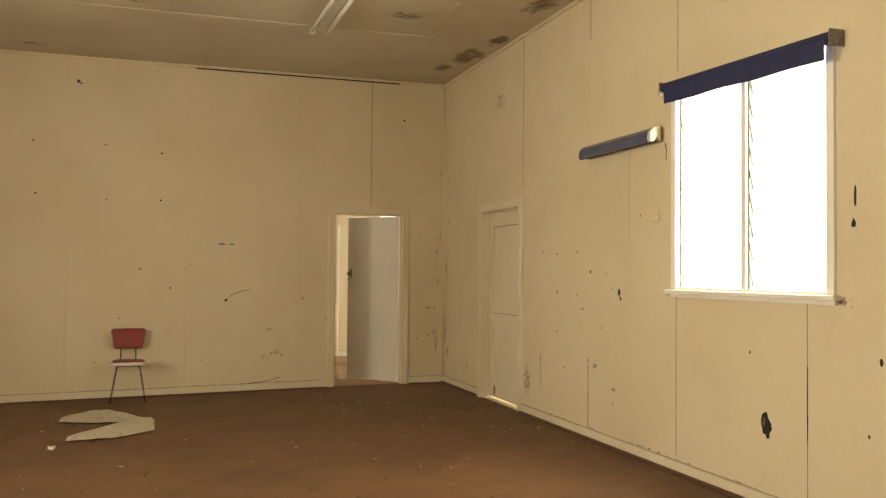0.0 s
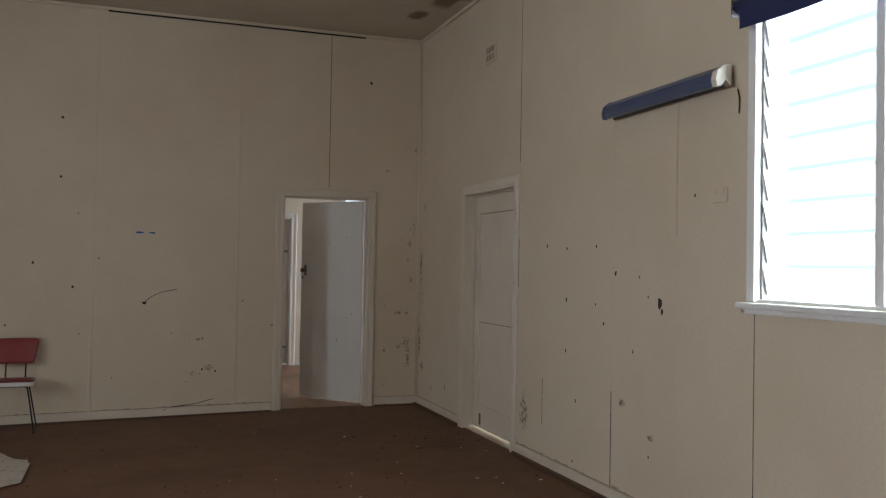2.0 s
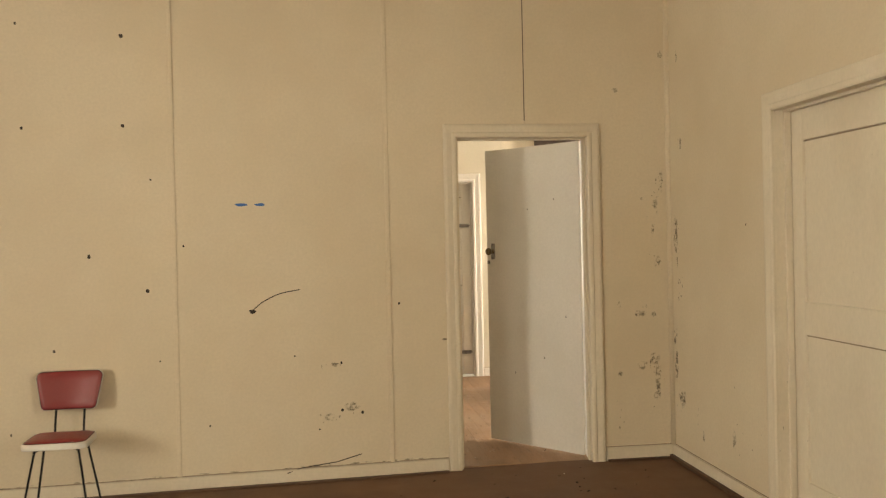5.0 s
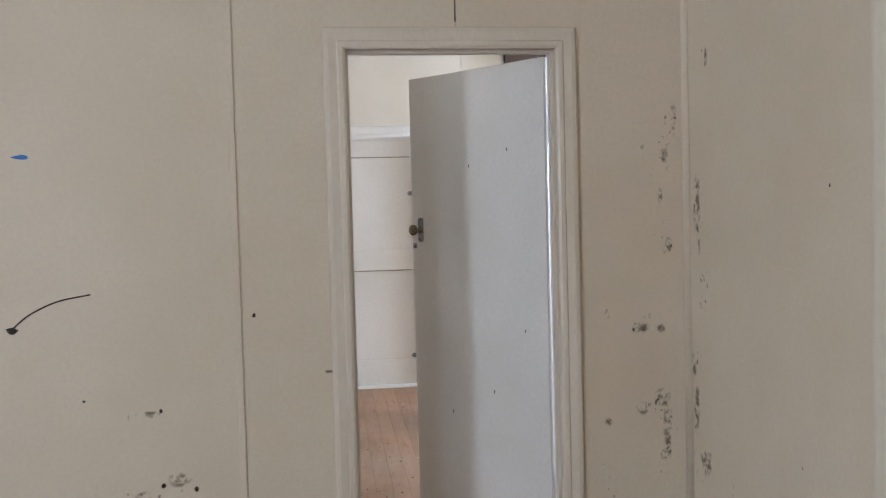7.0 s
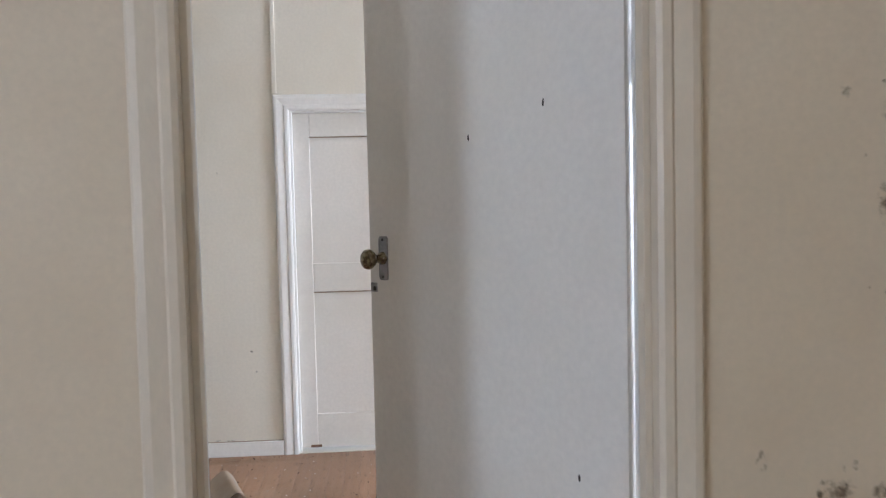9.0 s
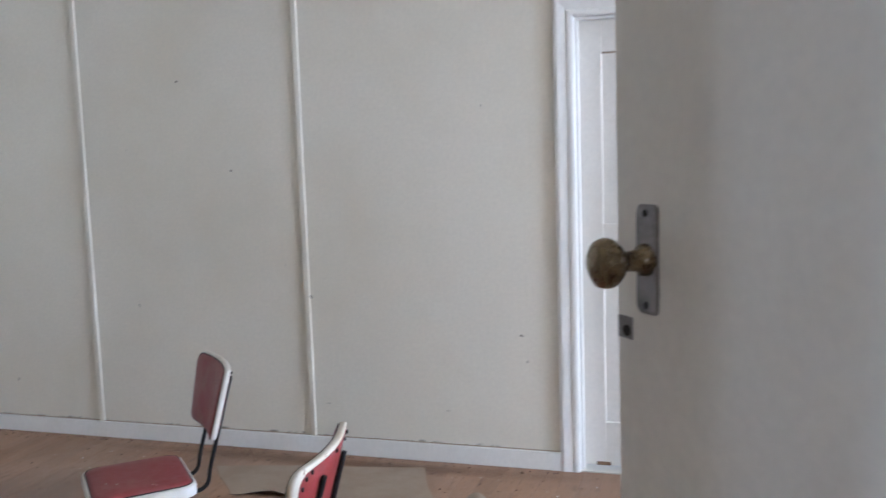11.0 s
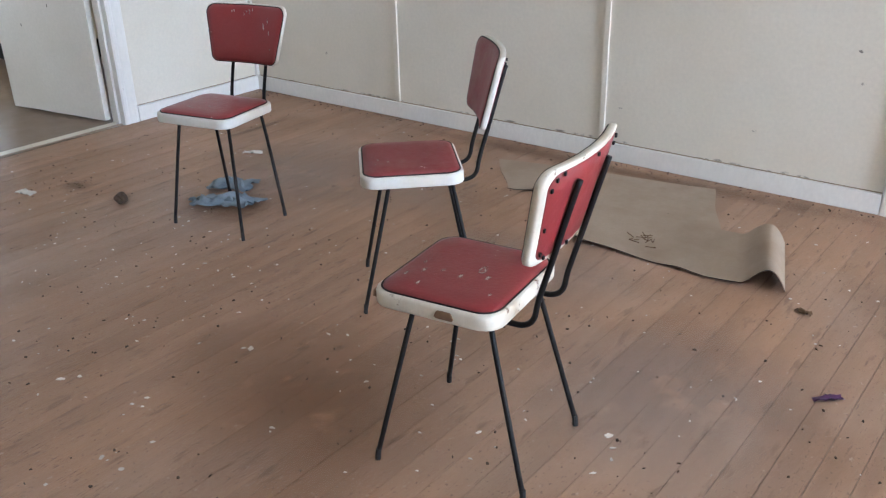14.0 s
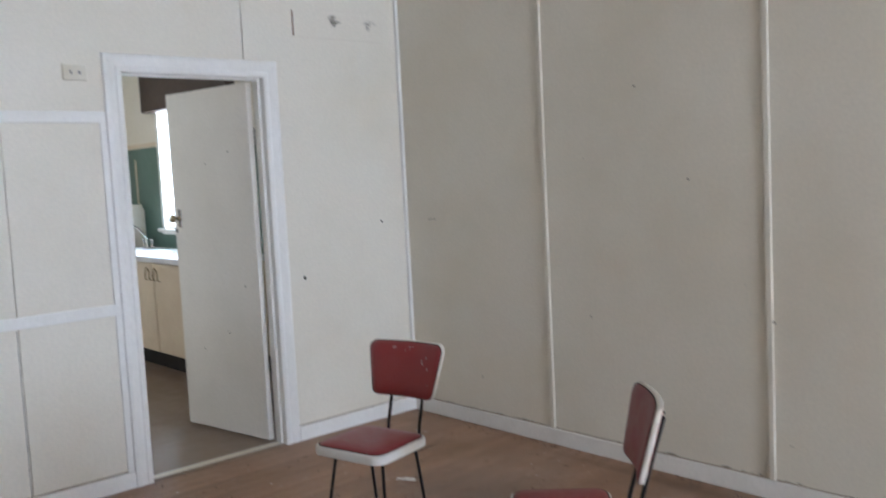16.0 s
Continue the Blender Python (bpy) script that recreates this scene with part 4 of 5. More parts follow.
chair("chair", "dusty red vinyl chair with white edging, turned sideways", pose(2.319, 12.864, 0, 0, 0, -46), REDUST, WHITEV, "red vinyl chairs", {(1, -1): (2.321, 12.606), (-1, -1): (2.09, 12.867), (1, 1): (2.577, 12.869), (-1, 1): (2.335, 13.121)}, (), ((0.05, -0.11, 0.009), (0.07, -0.08, 0.008), (0.02, -0.13, 0.007), (0.09, -0.12, 0.006)))
chair("chair", "worn red vinyl chair with peeling cream edging and white splashes", pose(2.968, 12.298, 0, 0, 0, -82), RED, WORNV, "red vinyl chairs", {(1, -1): (2.844, 12.079), (-1, -1): (2.777, 12.45), (-1, 1): (3.16, 12.481), (1, 1): (3.21, 12.16)}, ((0.1715, -0.02, 0.4125, 0.1795, 0.075, 0.4505), (0.168, -0.14, 0.412, 0.12, -0.1695, 0.447), (0.11, -0.166, 0.413, 0.01, -0.1715, 0.436), (0.135, 0.262, 0.755, 0.190, 0.250, 0.803), (0.02, 0.272, 0.79, 0.09, 0.288, 0.8)), ((0.0, 0.03, 0.026), (0.03, 0.06, 0.014), (0.05, 0.0, 0.013), (0.06, -0.09, 0.014), (0.02, -0.11, 0.010), (0.09, -0.12, 0.012), (0.1, 0.10, 0.010), (0.12, -0.07, 0.012), (0.04, -0.05, 0.012)))
chair("chair", "red vinyl chair standing alone against the cream hall wall", pose(1.385, 10.455, hall_z(1.385), 0, 0, 2) @ Matrix.Scale(0.96, 4), RED, WHITEV, "red vinyl chairs")



# ---------- loose things on the floors ----------
def sheet(corners, nu, nv, lift, thick=0.003):
    """A bent sheet over four ground corners; lift(a, b) gives (dx, dy, z). Returns its upper and lower layers."""
    c00, c10, c11, c01 = [Vector((*c, 0)) for c in corners]
    layers = []
    for off in (0.0, -thick):
        bm = bmesh.new()
        g = []
        for i in range(nu + 1):
            for j in range(nv + 1):
                a, b = i / nu, j / nv
                p = (1 - a) * (1 - b) * c00 + a * (1 - b) * c10 + a * b * c11 + (1 - a) * b * c01
                dx, dy, z = lift(a, b)
                g.append(bm.verts.new((p.x + dx, p.y + dy, z + off)))
        for i in range(nu):
            for j in range(nv):
                k = i * (nv + 1) + j
                bm.faces.new((g[k], g[k + nv + 1], g[k + nv + 2], g[k + 1]))
        layers.append(bm)
    return layers


def floppy(name, label, category, corners, nu, nv, lift, top, under):
    it = thing(name, label, category)
    a, b = sheet(corners, nu, nv, lift)
    part("face", a, top, it, smooth=True)
    part("underside", b, under, it, "dark underside", smooth=True)
    return it


def curl(a, b):
    z = 0.010 + 0.006 * math.sin(9 * a + 2 * b) * (1 - b) + 0.004 * noise.noise((4 * a, 3 * b, 0))
    z += 0.026 * max(0, 1 - abs(a - 0.02) / 0.13) * (1 - b)
    z += 0.012 * max(0, 1 - abs(a - 0.55) / 0.1) * (1 - b) ** 2
    dx = 0.0
    if a > 0.8:
        r = (a - 0.8) / 0.2
        z += 0.062 * math.sin(min(1.0, r) * math.pi) ** 1.0
        dx = -0.05 * r * r
    return dx, 0.012 * math.sin(7 * a) * (1 - b), z


floppy("torn_lino_sheet", "torn beige lino sheet curling up at its ends on the floorboards", "lino", ((2.50, 13.46), (3.40, 13.49), (3.27, 13.89), (2.30, 13.84)), 48, 10, curl, LINO, DARK)
floppy("torn_lino_sheet", "flat torn beige lino sheet lying by the skirting", "lino", ((2.06, 13.80), (3.02, 13.80), (2.79, 14.30), (1.80, 14.10)), 24, 12, lambda a, b: (0.006 * math.sin(8 * b), 0.012 * math.sin(5 * a), 0.0045 + 0.03 * max(0, 1 - (abs(a - 0.2) + abs(b)) / 0.16)), LINO, DARK)

rng = random.Random(3)


def crumple(seed, amp, freq):
    def lift(a, b):
        n1 = noise.noise((freq * a + seed, freq * b, seed))
        n2 = noise.noise((2.4 * freq * a, 2.4 * freq * b + seed, seed * 2))
        rim = 0.35 + 0.65 * math.sin(math.pi * a) * math.sin(math.pi * b)
        return 0.05 * noise.noise((3 * a, 3 * b, seed + 5)), 0.05 * noise.noise((3 * a, 3 * b, seed + 9)), 0.006 + rim * (amp * abs(n1 + 0.5 * n2) + 0.3 * amp)
    return lift


floppy("blue_rag", "crumpled faded blue cloth rag under the chair", "rag", ((1.09, 12.86), (1.31, 12.96), (1.30, 13.10), (1.05, 12.95)), 26, 20, crumple(2, 0.055, 6), RAG, RAG)
floppy("blue_rag", "crumpled blue-grey cloth scrap behind the chair leg", "rag", ((0.98, 13.03), (1.16, 13.12), (1.10, 13.24), (0.94, 13.12)), 22, 16, crumple(6, 0.04, 6), RAG, RAG)

b = bmesh.new()
prev = None
for k in range(21):
    a = k / 20
    top = 9.10 + 0.32 * math.sin(math.pi * min(1, a * 1.15)) - 0.55 * max(0, a - 0.45)
    low = 8.62 + 0.12 * (1 - a) + (0.3 * (0.35 - a) if a < 0.35 else 0)
    x = 0.86 + 0.78 * a
    col = [b.verts.new((x, low + (top - low) * j / 8, 0.004 + 0.014 * abs(noise.noise((5 * a, j * 0.5, 1))))) for j in range(9)]
    if prev:
        for j in range(8):
            b.faces.new((prev[j], col[j], col[j + 1], prev[j + 1]))
    prev = col
film = thing("plastic_sheet", "crumpled milky plastic sheet lying on the hall floor", "plastic sheet")
part("upper_fold", b, PLASTIC, film, smooth=True)
b = bmesh.new()
prev = None
for k in range(15):
    a = k / 14
    x = 1.00 + 0.66 * a
    top = 8.10 + 0.62 * min(1, a * 1.6)
    low = 7.90 + 0.55 * max(0, a - 0.55)
    col = [b.verts.new((x, low + (top - low) * j / 8, 0.003 + 0.010 * abs(noise.noise((4 * a, j * 0.5, 4))))) for j in range(9)]
    if prev:
        for j in range(8):
            b.faces.new((prev[j], col[j], col[j + 1], prev[j + 1]))
    prev = col
part("lower_fold", b, PLASTIC, film, smooth=True)
film.matrix_world = Matrix.Translation((-0.079, -0.023, -0.0715)) @ Matrix.Rotation(-0.018, 4, "Y") @ Matrix.Scale(1.048, 4)


def scrap(name, label, category, x, y, w, d, turn, material, h=0.012, seed=1):
    it = thing(name, label, category)
    ca, sa = math.cos(radians(turn)), math.sin(radians(turn))
    cs = [(x + ca * u - sa * v, y + sa * u + ca * v) for u, v in ((-w / 2, -d / 2), (w / 2, -d / 2 * 0.7), (w / 2 * 0.8, d / 2), (-w / 2, d / 2 * 0.8))]
    a, b2 = sheet(cs, 8, 6, lambda p, q: (0, 0, 0.004 + h * abs(noise.noise((3 * p + seed, 3 * q, seed)))), 0.002)
    part("face", a, material, it, smooth=True)
    part("underside", b2, material, it, smooth=True)
    return it


scrap("paper_scrap", "scrap of white paper on the floorboards", "paper", 0.75, 13.50, 0.10, 0.04, 30, PAPER, 0.015, 2)
scrap("paper_scrap", "scrap of white paper on the floorboards", "paper", 0.35, 12.54, 0.10, 0.05, 5, PAPER, 0.02, 3)
scrap("paper_scrap", "small white scrap on the brown hall floor", "paper", 0.895, 7.97, 0.05, 0.07, 60, PAPER, 0.05, 4).location.z = hall_z(0.895)
scrap("paper_scrap", "thin white scrap on the brown hall floor", "paper", 1.43, 7.13, 0.06, 0.02, -30, PAPER, 0.01, 5).location.z = hall_z(1.43)
b = bmesh.new()
rt = random.Random(31)
for _ in range(16):
    x, y, a, n = rt.gauss(2.79, 0.028), rt.gauss(13.60, 0.022), rt.uniform(0, math.tau), rt.uniform(0.015, 0.045)
    tube([(x, y, 0.022), (x + n * math.cos(a), y + n * math.sin(a), 0.024)], 0.0016, 5, b)
tagged(part("dry_twigs", b, LEAF), "dry brown twigs and leaf crumbs on the torn lino", "debris", kind="stuff")
scrap("foil_wrapper", "crumpled purple sweet wrapper on the floorboards", "wrapper", 3.64, 12.97, 0.085, 0.022, 40, PURPLE, 0.015, 6)
scrap("dry_leaf", "curled dry brown leaf on the floorboards", "leaf", 3.44, 13.41, 0.055, 0.025, -20, LEAF, 0.015, 7)

b = bmesh.new()
bmesh.ops.create_icosphere(b, subdivisions=3, radius=0.03)
for v in b.verts:
    v.co *= 0.75 + 0.5 * abs(noise.noise(v.co * 60))
    v.co.z = v.co.z * 0.9 + 0.022
bmesh.ops.translate(b, verts=b.verts, vec=(0.806, 12.72, 0))
tagged(part("dirt_clod", b, DIRT), "small black lump of dirt on the floorboards", "clod")


def crumbs(name, label, places, size, material, seed, flat=0.35, ground=lambda x: 0.0):
    r = random.Random(seed)
    bm = bmesh.new()
    for x, y in places:
        n, s = r.randint(4, 7), size * r.uniform(0.45, 1.3)
        t0, thin = r.uniform(0, 6), r.uniform(0.3, 1.0)
        raw = [(s * r.uniform(0.6, 1.5) * math.cos(k * math.tau / n), s * thin * r.uniform(0.6, 1.2) * math.sin(k * math.tau / n)) for k in range(n)]
        ring = [(x + a * math.cos(t0) - c_ * math.sin(t0), y + a * math.sin(t0) + c_ * math.cos(t0)) for a, c_ in raw]
        low = [bm.verts.new((px, py, ground(px) + 0.0005)) for px, py in ring]
        top = [bm.verts.new((x + 0.8 * (px - x), y + 0.8 * (py - y), ground(px) + 0.0015 + s * flat * r.uniform(0.5, 1))) for px, py in ring]
        bm.faces.new(top)
        for k in range(n):
            j = (k + 1) % n
            bm.faces.new((low[k], low[j], top[j], top[k]))
    return tagged(part(name, bm, material), label, "debris", kind="stuff")


r4 = random.Random(11)
spots = [(1.68, 12.53), (2.54, 12.01), (2.49, 12.3), (2.95, 12.1), (3.25, 12.49), (3.28, 12.45), (3.3, 12.41), (3.29, 12.34), (1.56, 11.84), (1.88, 11.81), (1.91, 11.85), (1.9, 11.73), (2.29, 11.68), (2.37, 11.68), (2.34, 11.79), (1.49, 12.73), (1.59, 12.54), (2.17, 12.23), (2.19, 12.24), (2.86, 12.22), (2.98, 12.31), (2.59, 12.31), (2.16, 11.9), (2.32, 12.44), (2.37, 12.47)]
crumbs("paint_flakes", "white paint flakes scattered on the floorboards", spots, 0.0095, FLAKE, 21, 0.12)
crumbs("paint_flakes", "small pale paint flakes and grit on the floorboards", [(r4.uniform(-0.1, 4.9), 10.95 + 3.3 * r4.random() ** 1.0) for _ in range(420)] + [(r4.gauss(1.5, 0.4), r4.gauss(12.5, 0.3)) for _ in range(70)], 0.005, FLAKE, 22, 0.15)
crumbs("floor_dirt", "dark dirt crumbs scattered over the floorboards", [(r4.uniform(-0.2, 4.95), r4.uniform(10.92, 14.36)) for _ in range(850)] + [(r4.uniform(-0.2, 3.4), RY1 - 0.02 - abs(r4.gauss(0, 0.05))) for _ in range(170)] + [(r4.gauss(0.45, 0.1), r4.gauss(12.72, 0.06)) for _ in range(24)], 0.0042, DIRT, 23, 0.6)
crumbs("floor_dirt", "dark crumbs and dead insects scattered over the hall floor", [(r4.uniform(-1, 4.95), r4.uniform(3.5, 10.7)) for _ in range(430)] + [(r4.gauss(4.75, 0.18), r4.gauss(8.9, 0.35)) for _ in range(70)], 0.010, DIRT, 24, 0.5, hall_z)
crumbs("paint_flakes", "pale paint flakes on the hall floor", [(r4.uniform(-0.5, 4.9), r4.uniform(5, 10.6)) for _ in range(70)], 0.010, FLAKE, 25, 0.15, hall_z)

# ---------- kitchen ----------
sink_unit = thing("sink_cupboard", "cream kitchen cupboard with two doors under the bench", "cupboard")
part("body", box(-4.9, 13.875, 0.14, -1.95, KY1 - 0.013, 0.888), CUPB, sink_unit)
part("kickboard", box(-4.88, 13.93, 0.0, -1.97, KY1 - 0.03, 0.139), DARK, sink_unit)
for a, b_ in ((-4.88, -4.35), (-4.34, -3.60), (-3.59, -2.86), (-2.85, -1.96)):
    d = part("door", box(a + 0.004, 13.855, 0.15, b_ - 0.004, 13.8745, 0.88, 0.003), CUPB, sink_unit)
for a in (-2.93, -2.78):
    part("handle", tube(smooth_path([(a - 0.04, 13.852, 0.745), (a - 0.04, 13.832, 0.75), (a - 0.042, 13.832, 0.80), (a, 13.832, 0.845), (a + 0.042, 13.832, 0.80), (a + 0.04, 13.832, 0.75), (a + 0.04, 13.852, 0.745)], 3), 0.005, 6), BRASS, sink_unit, "brown hoop handle")
tagged(part("worktop", box(-4.92, 13.835, 0.889, -1.93, KY1 - 0.0125, 0.935, 0.008), BENCH), "pale grey bench top littered with scraps", "worktop")
tap = thing("sink_tap", "old chrome sink mixer tap with a long spout", "tap")
part("base", lathe([(0.028, 0.935), (0.026, 0.95), (0.016, 0.955), (0.014, 1.03), (0.006, 1.035)], 14, Matrix.Translation((-3.98, 14.30, 0))), CHROME, tap, smooth=True)
part("spout", tube(smooth_path([(-3.98, 14.30, 1.02), (-4.05, 14.25, 1.12), (-4.12, 14.18, 1.16), (-4.17, 14.12, 1.12)]), 0.010), CHROME, tap, smooth=True)
for s in (-0.09, 0.09):
    part("valve", lathe([(0.02, 0.935), (0.018, 0.96), (0.01, 0.965), (0.01, 1.0), (0.022, 1.005), (0.022, 1.02), (0.006, 1.025)], 12, Matrix.Translation((-3.98 + s, 14.31, 0))), CHROME, tap, smooth=True)
for k in range(7):
    scrap("paper_scrap", "pale paper scrap on the kitchen bench", "paper", -3.55 + 0.22 * k, 14.02 + 0.09 * (k % 3), 0.16, 0.11, 37 * k, PAPER, 0.02, k).location.z = 0.934
heaterbox = thing("water_heater", "white enamel water heater on the kitchen bench", "water heater")
part("case", box(-4.60, 14.16, 0.936, -4.20, 14.40, 1.31, 0.02), LAMPW, heaterbox)
part("lid", box(-4.58, 14.18, 1.311, -4.22, 14.39, 1.345, 0.012), LAMPW, heaterbox)
tagged(part("pelmet", box(WK[0] - 0.13, KY1 - 0.11, 2.19, WK[1] + 0.13, KY1 - 0.0235, 2.60, 0.004), DBROWN), "dark brown blind over the kitchen window", "blind")

# bare glue patches of a missing coat rack
rack = thing("coat_rack_mark", "painted-round outline of a missing coat rack with torn patches", "coat rack mark")
part("board", box(RX0 + 0.0005, 13.64, 2.305, RX0 + 0.004, 14.27, 2.455, 0.001), PALE, rack)
part("edge_stain", box(RX0 + 0.0042, 13.640, 2.31, RX0 + 0.0055, 13.648, 2.45), TORN, rack, "dark dirty edge")
for u in (13.93, 14.19):
    b = bmesh.new()
    ragged(b, "x", RX0 + 0.0042, 1, u, 2.415, 0.065, 0.03, random.Random(int(u * 10)), 0.001)
    ragged(b, "x", RX0 + 0.0042, 1, u - 0.01, 2.39, 0.03, 0.03, random.Random(int(u * 7)), 0.0015)
    part("torn_patch", b, STAIN, rack, "brown torn glue patch")

# ---------- holes, stains and scuffs on the walls ----------
r5 = random.Random(5)
b = bmesh.new()
for y, z, s in ((7.846, 1.552, 9), (7.548, 1.531, 9), (7.156, 1.54, 9), (6.92, 1.374, 11), (6.656, 1.353, 7), (6.565, 1.246, 7), (7.548, 1.19, 11), (7.156, 1.179, 7), (7.054, 1.062, 8), (7.548, 0.849, 9), (6.717, 0.925, 8), (7.404, 0.536, 9), (6.545, 0.35, 7), (6.139, 1.79, 7), (7.434, 0.137, 8), (4.885, 0.893, 8), (3.885, 0.929, 13), (3.965, 0.552, 8), (6.428, 1.168, 12), (9.74, 1.468, 4)):
    ragged(b, "x", XE, -1, y, z, 0.0011 * s, 0.0017 * s, r5, 0.001, 9)
ragged(b, "x", XE, -1, 6.449, 1.212, 0.024, 0.034, r5, 0.001, 11)
part("bullet_holes", b, HOLE, east, "dark punched holes")
b = bmesh.new()
ragged(b, "x", XE, -1, 4.74, 0.48, 0.055, 0.085, r5, 0.001, 15)
ragged(b, "x", XE, -1, 4.05, 1.772, 0.014, 0.075, r5, 0.001, 9)
ragged(b, "x", XE, -1, 4.06, 1.627, 0.02, 0.03, r5, 0.001, 9)
part("broken_hole", b, DARK, east, "large jagged hole broken through the sheet")
b = bmesh.new()
ragged(b, "x", XE, -1, 4.76, 0.504, 0.018, 0.03, r5, 0.0025, 9)
part("hole_flap", b, STEEL, east, "torn grey flap inside the hole")
b = bmesh.new()
for y, z0, z1, w in ((7.893, 0.3, 0.62, 0.004), (6.956, 0.09, 0.66, 0.005), (5.672, 0.12, 1.22, 0.004), (4.4, 0.45, 0.86, 0.008), (4.4, 0.0, 1.2, 0.003), (8.322, 1.25, 1.62, 0.010), (8.322, 2.2, HC, 0.004), (6.93, 3.3, HC, 0.006), (5.655, 2.75, HC, 0.004)):
    box(XE - 0.0012, y - w / 2, z0, XE + 0.0005, y + w / 2, z1, 0, b)
part("open_joint", b, DARK, east, "dark open joints between the sheets")
b = bmesh.new()
for y, z, s, q in ((10.669, 1.31, 0.010, 0.03), (10.658, 1.26, 0.010, 0.04), (10.637, 1.129, 0.025, 0.018), (10.648, 1.02, 0.012, 0.014), (10.679, 1.42, 0.035, 0.13), (10.72, 0.77, 0.02, 0.05), (10.575, 1.978, 0.012, 0.05), (10.616, 2.538, 0.012, 0.05), (10.314, 0.229, 0.014, 0.03), (10.616, 0.4, 0.05, 0.06), (10.7, 0.6, 0.03, 0.1), (9.917, 0.298, 0.02, 0.05), (5.745, 1.225, 0.03, 0.03), (4.115, 1.22, 0.05, 0.03), (8.196, 0.343, 0.07, 0.16), (6.829, 0.604, 0.03, 0.03), (6.525, 0.457, 0.03, 0.02)):
    ragged(b, "x", XE, -1, y, z, s * 1.4, q * 1.3, r5, 0.0018)
for y, z, n, sy, sz in ((10.60, 1.98, 6, 0.02, 0.06), (10.64, 1.48, 10, 0.015, 0.06), (10.63, 1.33, 10, 0.012, 0.05), (10.60, 1.14, 7, 0.02, 0.02), (10.62, 1.03, 5, 0.02, 0.02), (10.68, 0.8, 8, 0.02, 0.05), (10.66, 0.42, 10, 0.03, 0.06), (10.2, 0.4, 12, 0.25, 0.15), (9.75, 0.35, 8, 0.1, 0.12), (9.35, 0.5, 8, 0.08, 0.2)):
    for _ in range(n * 2 // 3):
        size = r5.uniform(0.003, 0.008)
        ragged(b, "x", XE, -1, r5.gauss(y, sy), r5.gauss(z, sz), size, size * r5.uniform(0.8, 2.4), r5, 0.0022, 9)
part("mould_marks", b, MOULD, east, "brown mould smudges")
b = bmesh.new()
for x, z, s in ((0.81, 3.42, 20), (0.84, 3.40, 12), (0.37, 2.75, 13), (1.1, 2.74, 9), (1.69, 2.67, 13), (0.4, 2.18, 13), (1.12, 2.13, 9), (1.69, 2.14, 12), (1.48, 1.37, 12), (1.81, 1.16, 13), (1.27, 0.82, 9), (2.94, 0.69, 9), (4.52, 3.22, 14), (2.02, 1.42, 8), (1.84, 1.82, 7), (2.66, 0.74, 6), (2.94, 0.4, 9), (3.06, 0.38, 10), (3.3, 1.04, 9), (3.61, 0.91, 5), (2.8, 0.29, 6), (2.15, 0.34, 6), (1.87, 0.74, 6), (1.02, 0.34, 8)):
    ragged(b, "y", YN, -1, x, z, 0.0010 * s, 0.0012 * s, r5, 0.001, 9)
part("wall_holes", b, HOLE, north, "small dark holes and nail marks")
b = bmesh.new()
for x, z, s, q in ((4.99, 1.77, 0.012, 0.09), (4.95, 1.63, 0.02, 0.045), (4.86, 1.66, 0.012, 0.012), (4.93, 1.46, 0.012, 0.04), (4.96, 1.26, 0.02, 0.05), (4.85, 0.93, 0.035, 0.025), (4.93, 0.92, 0.015, 0.02), (4.93, 0.64, 0.035, 0.045), (4.95, 0.5, 0.02, 0.14), (4.94, 0.41, 0.02, 0.04), (4.85, 0.6, 0.03, 0.03), (4.7, 0.99, 0.012, 0.02), (2.9, 0.68, 0.03, 0.015), (2.86, 0.36, 0.03, 0.03), (3.58, 0.81, 0.02, 0.008), (4.7, 0.55, 0.02, 0.02), (3.0, 0.42, 0.05, 0.03), (5.0, 2.57, 0.02, 0.03), (4.7, 2.35, 0.02, 0.02), (3.61, 1.75, 0.012, 0.03)):
    ragged(b, "y", YN, -1, x, z, s * 1.3, q * 1.2, r5, 0.0016)
for x, z, n, sx, sz in ((4.98, 1.80, 9, 0.012, 0.05), (4.95, 1.68, 8, 0.02, 0.02), (4.93, 1.52, 5, 0.02, 0.03), (4.95, 1.28, 8, 0.02, 0.05), (4.86, 0.95, 9, 0.035, 0.02), (4.93, 0.64, 12, 0.02, 0.02), (4.95, 0.52, 12, 0.014, 0.07), (4.94, 0.38, 9, 0.02, 0.03), (4.88, 0.60, 8, 0.03, 0.03), (2.92, 0.34, 12, 0.08, 0.03), (2.88, 0.68, 5, 0.04, 0.012), (4.75, 0.3, 8, 0.12, 0.08)):
    for _ in range(n * 2 // 3):
        size = r5.uniform(0.003, 0.008)
        ragged(b, "y", YN, -1, r5.gauss(x, sx), r5.gauss(z, sz), size, size * r5.uniform(0.8, 2.2), r5, 0.0022, 9)
part("mould_marks", b, MOULD, north, "brown mould smudges and drips")
part("scratch", tube(smooth_path([(2.405, YN, 1.012), (2.44, YN, 1.045), (2.484, YN, 1.078), (2.58, YN, 1.121), (2.70, YN, 1.143)]), 0.0032, 6), HOLE, north, "curved dark scratch")
b = bmesh.new()
ragged(b, "y", YN, -1, 2.415, 1.02, 0.022, 0.016, r5, 0.002, 9)
part("scratch_end", b, HOLE, north)
part("crack", tube([(2.60, YN - 0.019, 0.035), (2.68, YN - 0.01, 0.06), (2.76, YN, 0.068), (2.9, YN, 0.085), (3.05, YN, 0.125)], 0.003, 6), HOLE, north, "dark crack above the skirting")
b = bmesh.new()
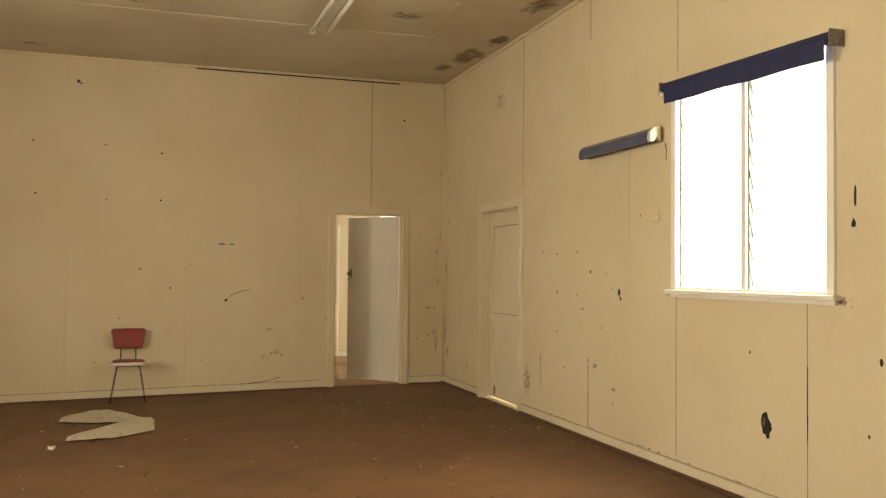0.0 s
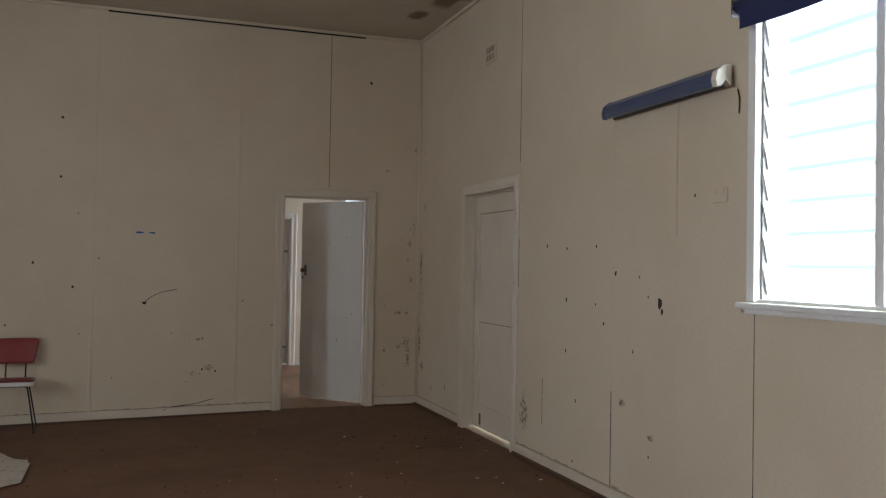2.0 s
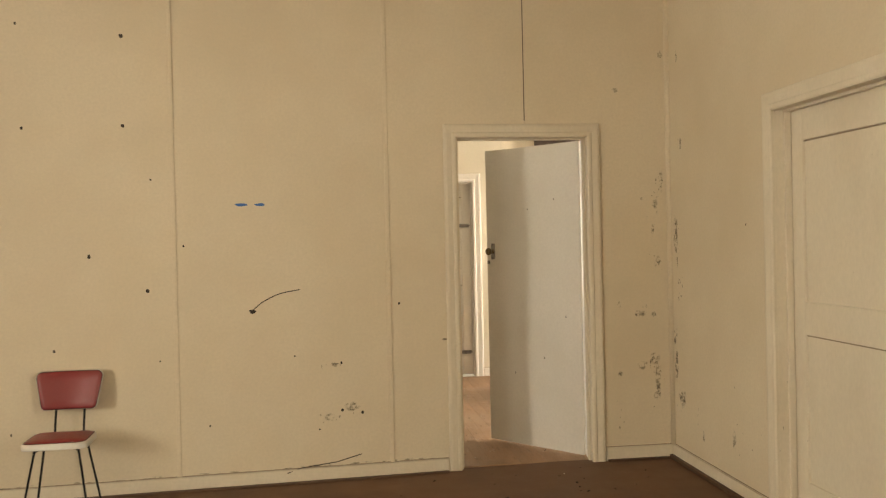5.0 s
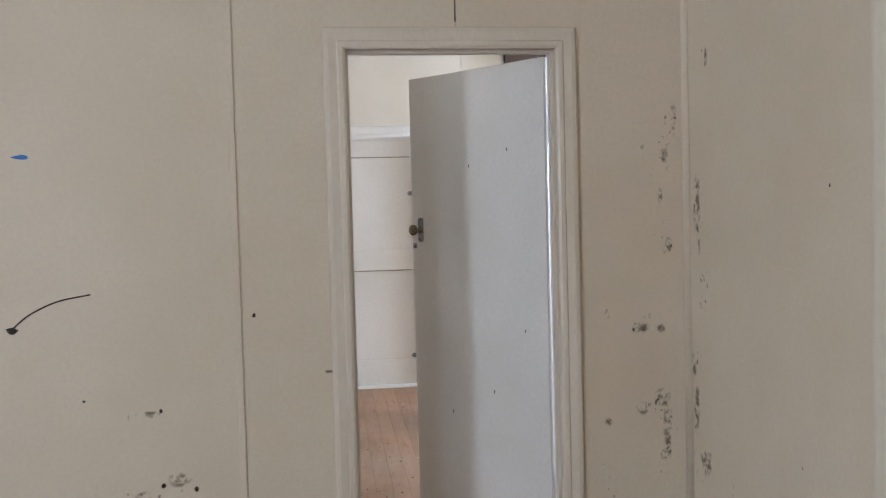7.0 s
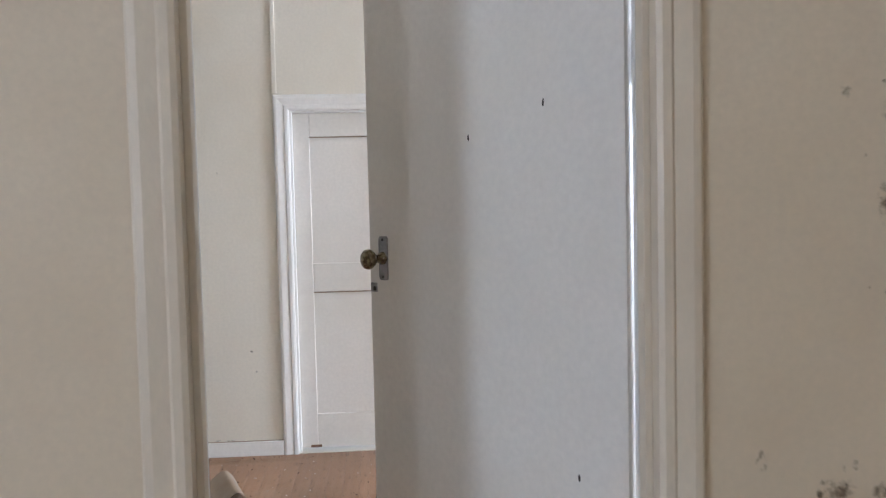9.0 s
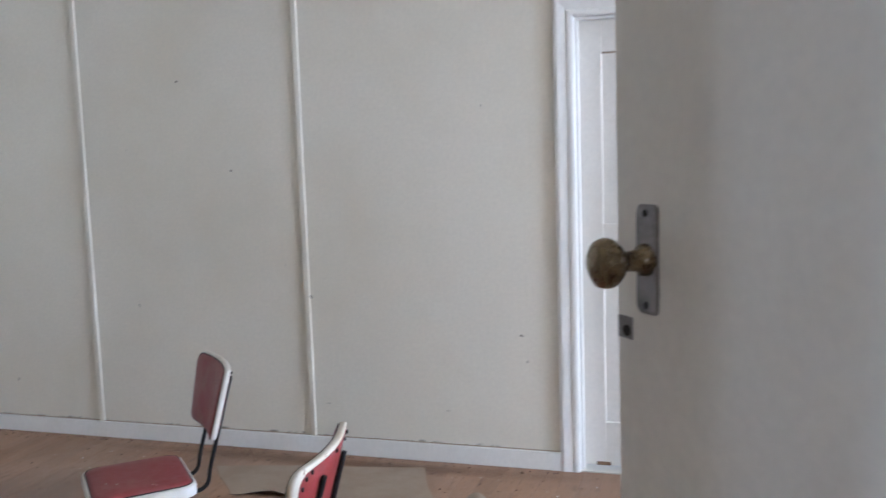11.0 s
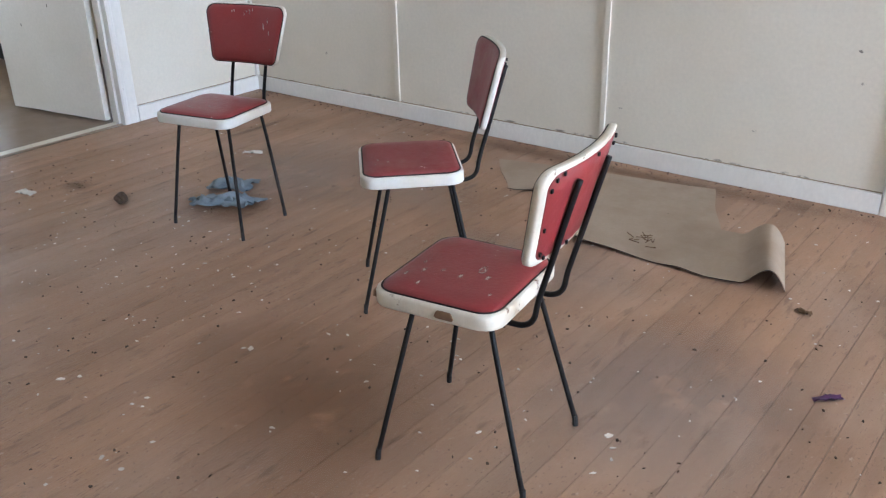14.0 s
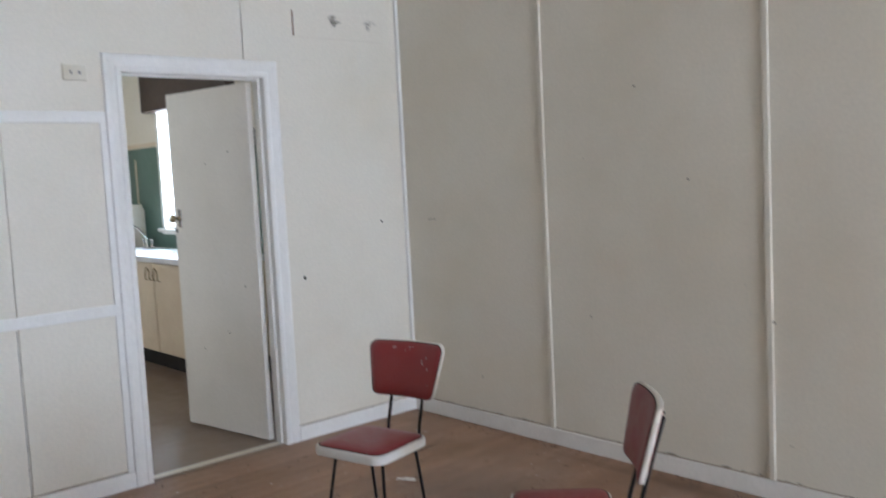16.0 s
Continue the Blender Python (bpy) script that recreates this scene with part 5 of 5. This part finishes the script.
box(4.107, YN - 0.0012, DA[3] + 0.10, 4.113, YN + 0.0005, HC, 0, b)
part("open_joint", b, CORE, north, "dark open joint over the doorway")
for a, c_ in ((2.325, 2.410), (2.440, 2.510)):
    b = bmesh.new()
    ragged(b, "y", YN, -1, (a + c_) / 2, 1.662, (c_ - a) / 2, 0.011, r5, 0.0015, 12)
    part("marker_dash", b, MARKER, north, "blue marker dash")
b = bmesh.new()
for x, z, s, q in ((1.52, 1.86, 0.012, 0.008), (3.08, 1.67, 0.016, 0.009), (2.27, 0.255, 0.015, 0.008), (2.08, 0.94, 0.02, 0.008), (1.21, 0.72, 0.012, 0.012), (2.89, 0.25, 0.012, 0.008), (3.28, 0.5, 0.014, 0.008), (1.2, 1.53, 0.01, 0.01), (3.25, 0.62, 0.012, 0.008), (1.8, 1.41, 0.008, 0.008), (0.39, 0.29, 0.012, 0.014), (2.206, 0.784, 0.016, 0.012), (0.0, 1.22, 0.08, 0.012)):
    ragged(b, "y", RY1 if abs(x - 2.206) > 0.01 else RY1 - 0.012, -1, x, z, s, q, r5, 0.0012, 9)
part("scuffs", b, MOULD, far, "small dark scuffs")
b = bmesh.new()
for k in range(46):
    x = RX0 + 0.1 + 3.25 * k / 45
    ragged(b, "y", RY1, -1, x, 0.086 + r5.uniform(-0.002, 0.008), r5.uniform(0.02, 0.07), r5.uniform(0.004, 0.012), r5, 0.0012, 9)
part("skirting_grime", b, STAIN, far, "brown grime line above the skirting")
b = bmesh.new()
for k in range(50):
    x = -0.5 + 4.0 * k / 49
    ragged(b, "y", YN, -1, x, hall_z(x) + 0.087 + r5.uniform(-0.002, 0.008), r5.uniform(0.02, 0.08), r5.uniform(0.004, 0.012), r5, 0.0012, 9)
part("skirting_grime", b, STAIN, north, "brown grime line above the skirting")
b = bmesh.new()
for k in range(44):
    y = 3.0 + 5.4 * k / 43
    ragged(b, "x", XE, -1, y, 0.087 + r5.uniform(-0.002, 0.012), r5.uniform(0.03, 0.1), r5.uniform(0.004, 0.014), r5, 0.0012, 9)
part("skirting_grime", b, STAIN, east, "brown grime line above the skirting")
b = bmesh.new()
ragged(b, "x", RX0, 1, 13.62, 0.935, 0.014, 0.016, r5, 0.0012, 9)
ragged(b, "x", RX0, 1, 14.2, 1.22, 0.01, 0.01, r5, 0.0012, 9)
ragged(b, "x", RX0, 1, 12.53, 0.875, 0.014, 0.02, r5, 0.0025, 9)
part("scuffs", b, HOLE, west, "small dark holes")

# water stains on the ceiling
b = bmesh.new()
for x, y, rx, ry in ((4.82, 9.3, 0.20, 0.42), (4.9, 8.6, 0.13, 0.25), (4.80, 7.4, 0.18, 0.30), (4.86, 6.3, 0.12, 0.3), (4.72, 9.9, 0.14, 0.2)):
    ragged(b, "z", HC, -1, x, y, rx, ry, r5, 0.0015, 19)
tagged(part("ceiling_stain", b, WATER), "brown water stains on the ceiling by the wall", "stain", kind="structure")
b = bmesh.new()
for x, y, rx, ry in ((1.47, 8.45, 0.14, 0.08), (0.42, 10.35, 0.18, 0.08), (3.8, 8.1, 0.2, 0.15)):
    ragged(b, "z", HC, -1, x, y, rx, ry, r5, 0.0015, 11)
tagged(part("ceiling_stain", b, STAIN), "faint patches on the ceiling", "stain", kind="structure")

# grime, other dark brown patches and dust on the floorboards
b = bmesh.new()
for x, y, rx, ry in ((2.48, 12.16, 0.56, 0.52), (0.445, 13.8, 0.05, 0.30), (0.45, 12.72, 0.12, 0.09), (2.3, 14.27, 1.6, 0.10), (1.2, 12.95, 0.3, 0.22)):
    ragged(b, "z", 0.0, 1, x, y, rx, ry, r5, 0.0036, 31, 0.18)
part("floor_grime", b, GRIME_AND_DARK, FLOOR2, "dark brown grime patch, and dark brown patches under a chair and along the wall")
b = bmesh.new()
for k, (x, y, rx, ry) in enumerate(((3.3, 12.8, 0.5, 0.5), (2.5, 13.2, 0.6, 0.35), (1.2, 13.5, 0.9, 0.6), (4.2, 13.2, 0.5, 0.6))):
    ragged(b, "z", 0.0, 1, x, y, rx, ry, r5, 0.0010 + 0.0002 * k, 31, 0.3)
part("floor_dust", b, DUST, FLOOR2, "grey dust film")

# ---------- floorboards of the back room ----------
r6 = random.Random(9)
x, shared = RX0 + 0.001, {}
WIDE = 0.0875
while x < RX1:
    wide = min(WIDE, RX1 - x)
    y, long = YN + 0.052, RY1 - YN - 0.053
    key = round(wide, 3)
    if key not in shared:
        bm = box(0.0007, 0.0, -0.011, wide - 0.0007, long, 0.0)
        me = bpy.data.meshes.new("floorboard")
        bm.to_mesh(me)
        bm.free()
        me.materials.append(BOARD)
        shared[key] = me
    ob = new("floorboard", shared[key])
    ob.parent = FLOOR2
    ob.location = (x, y, r6.uniform(-0.0010, 0.0))
    x += wide
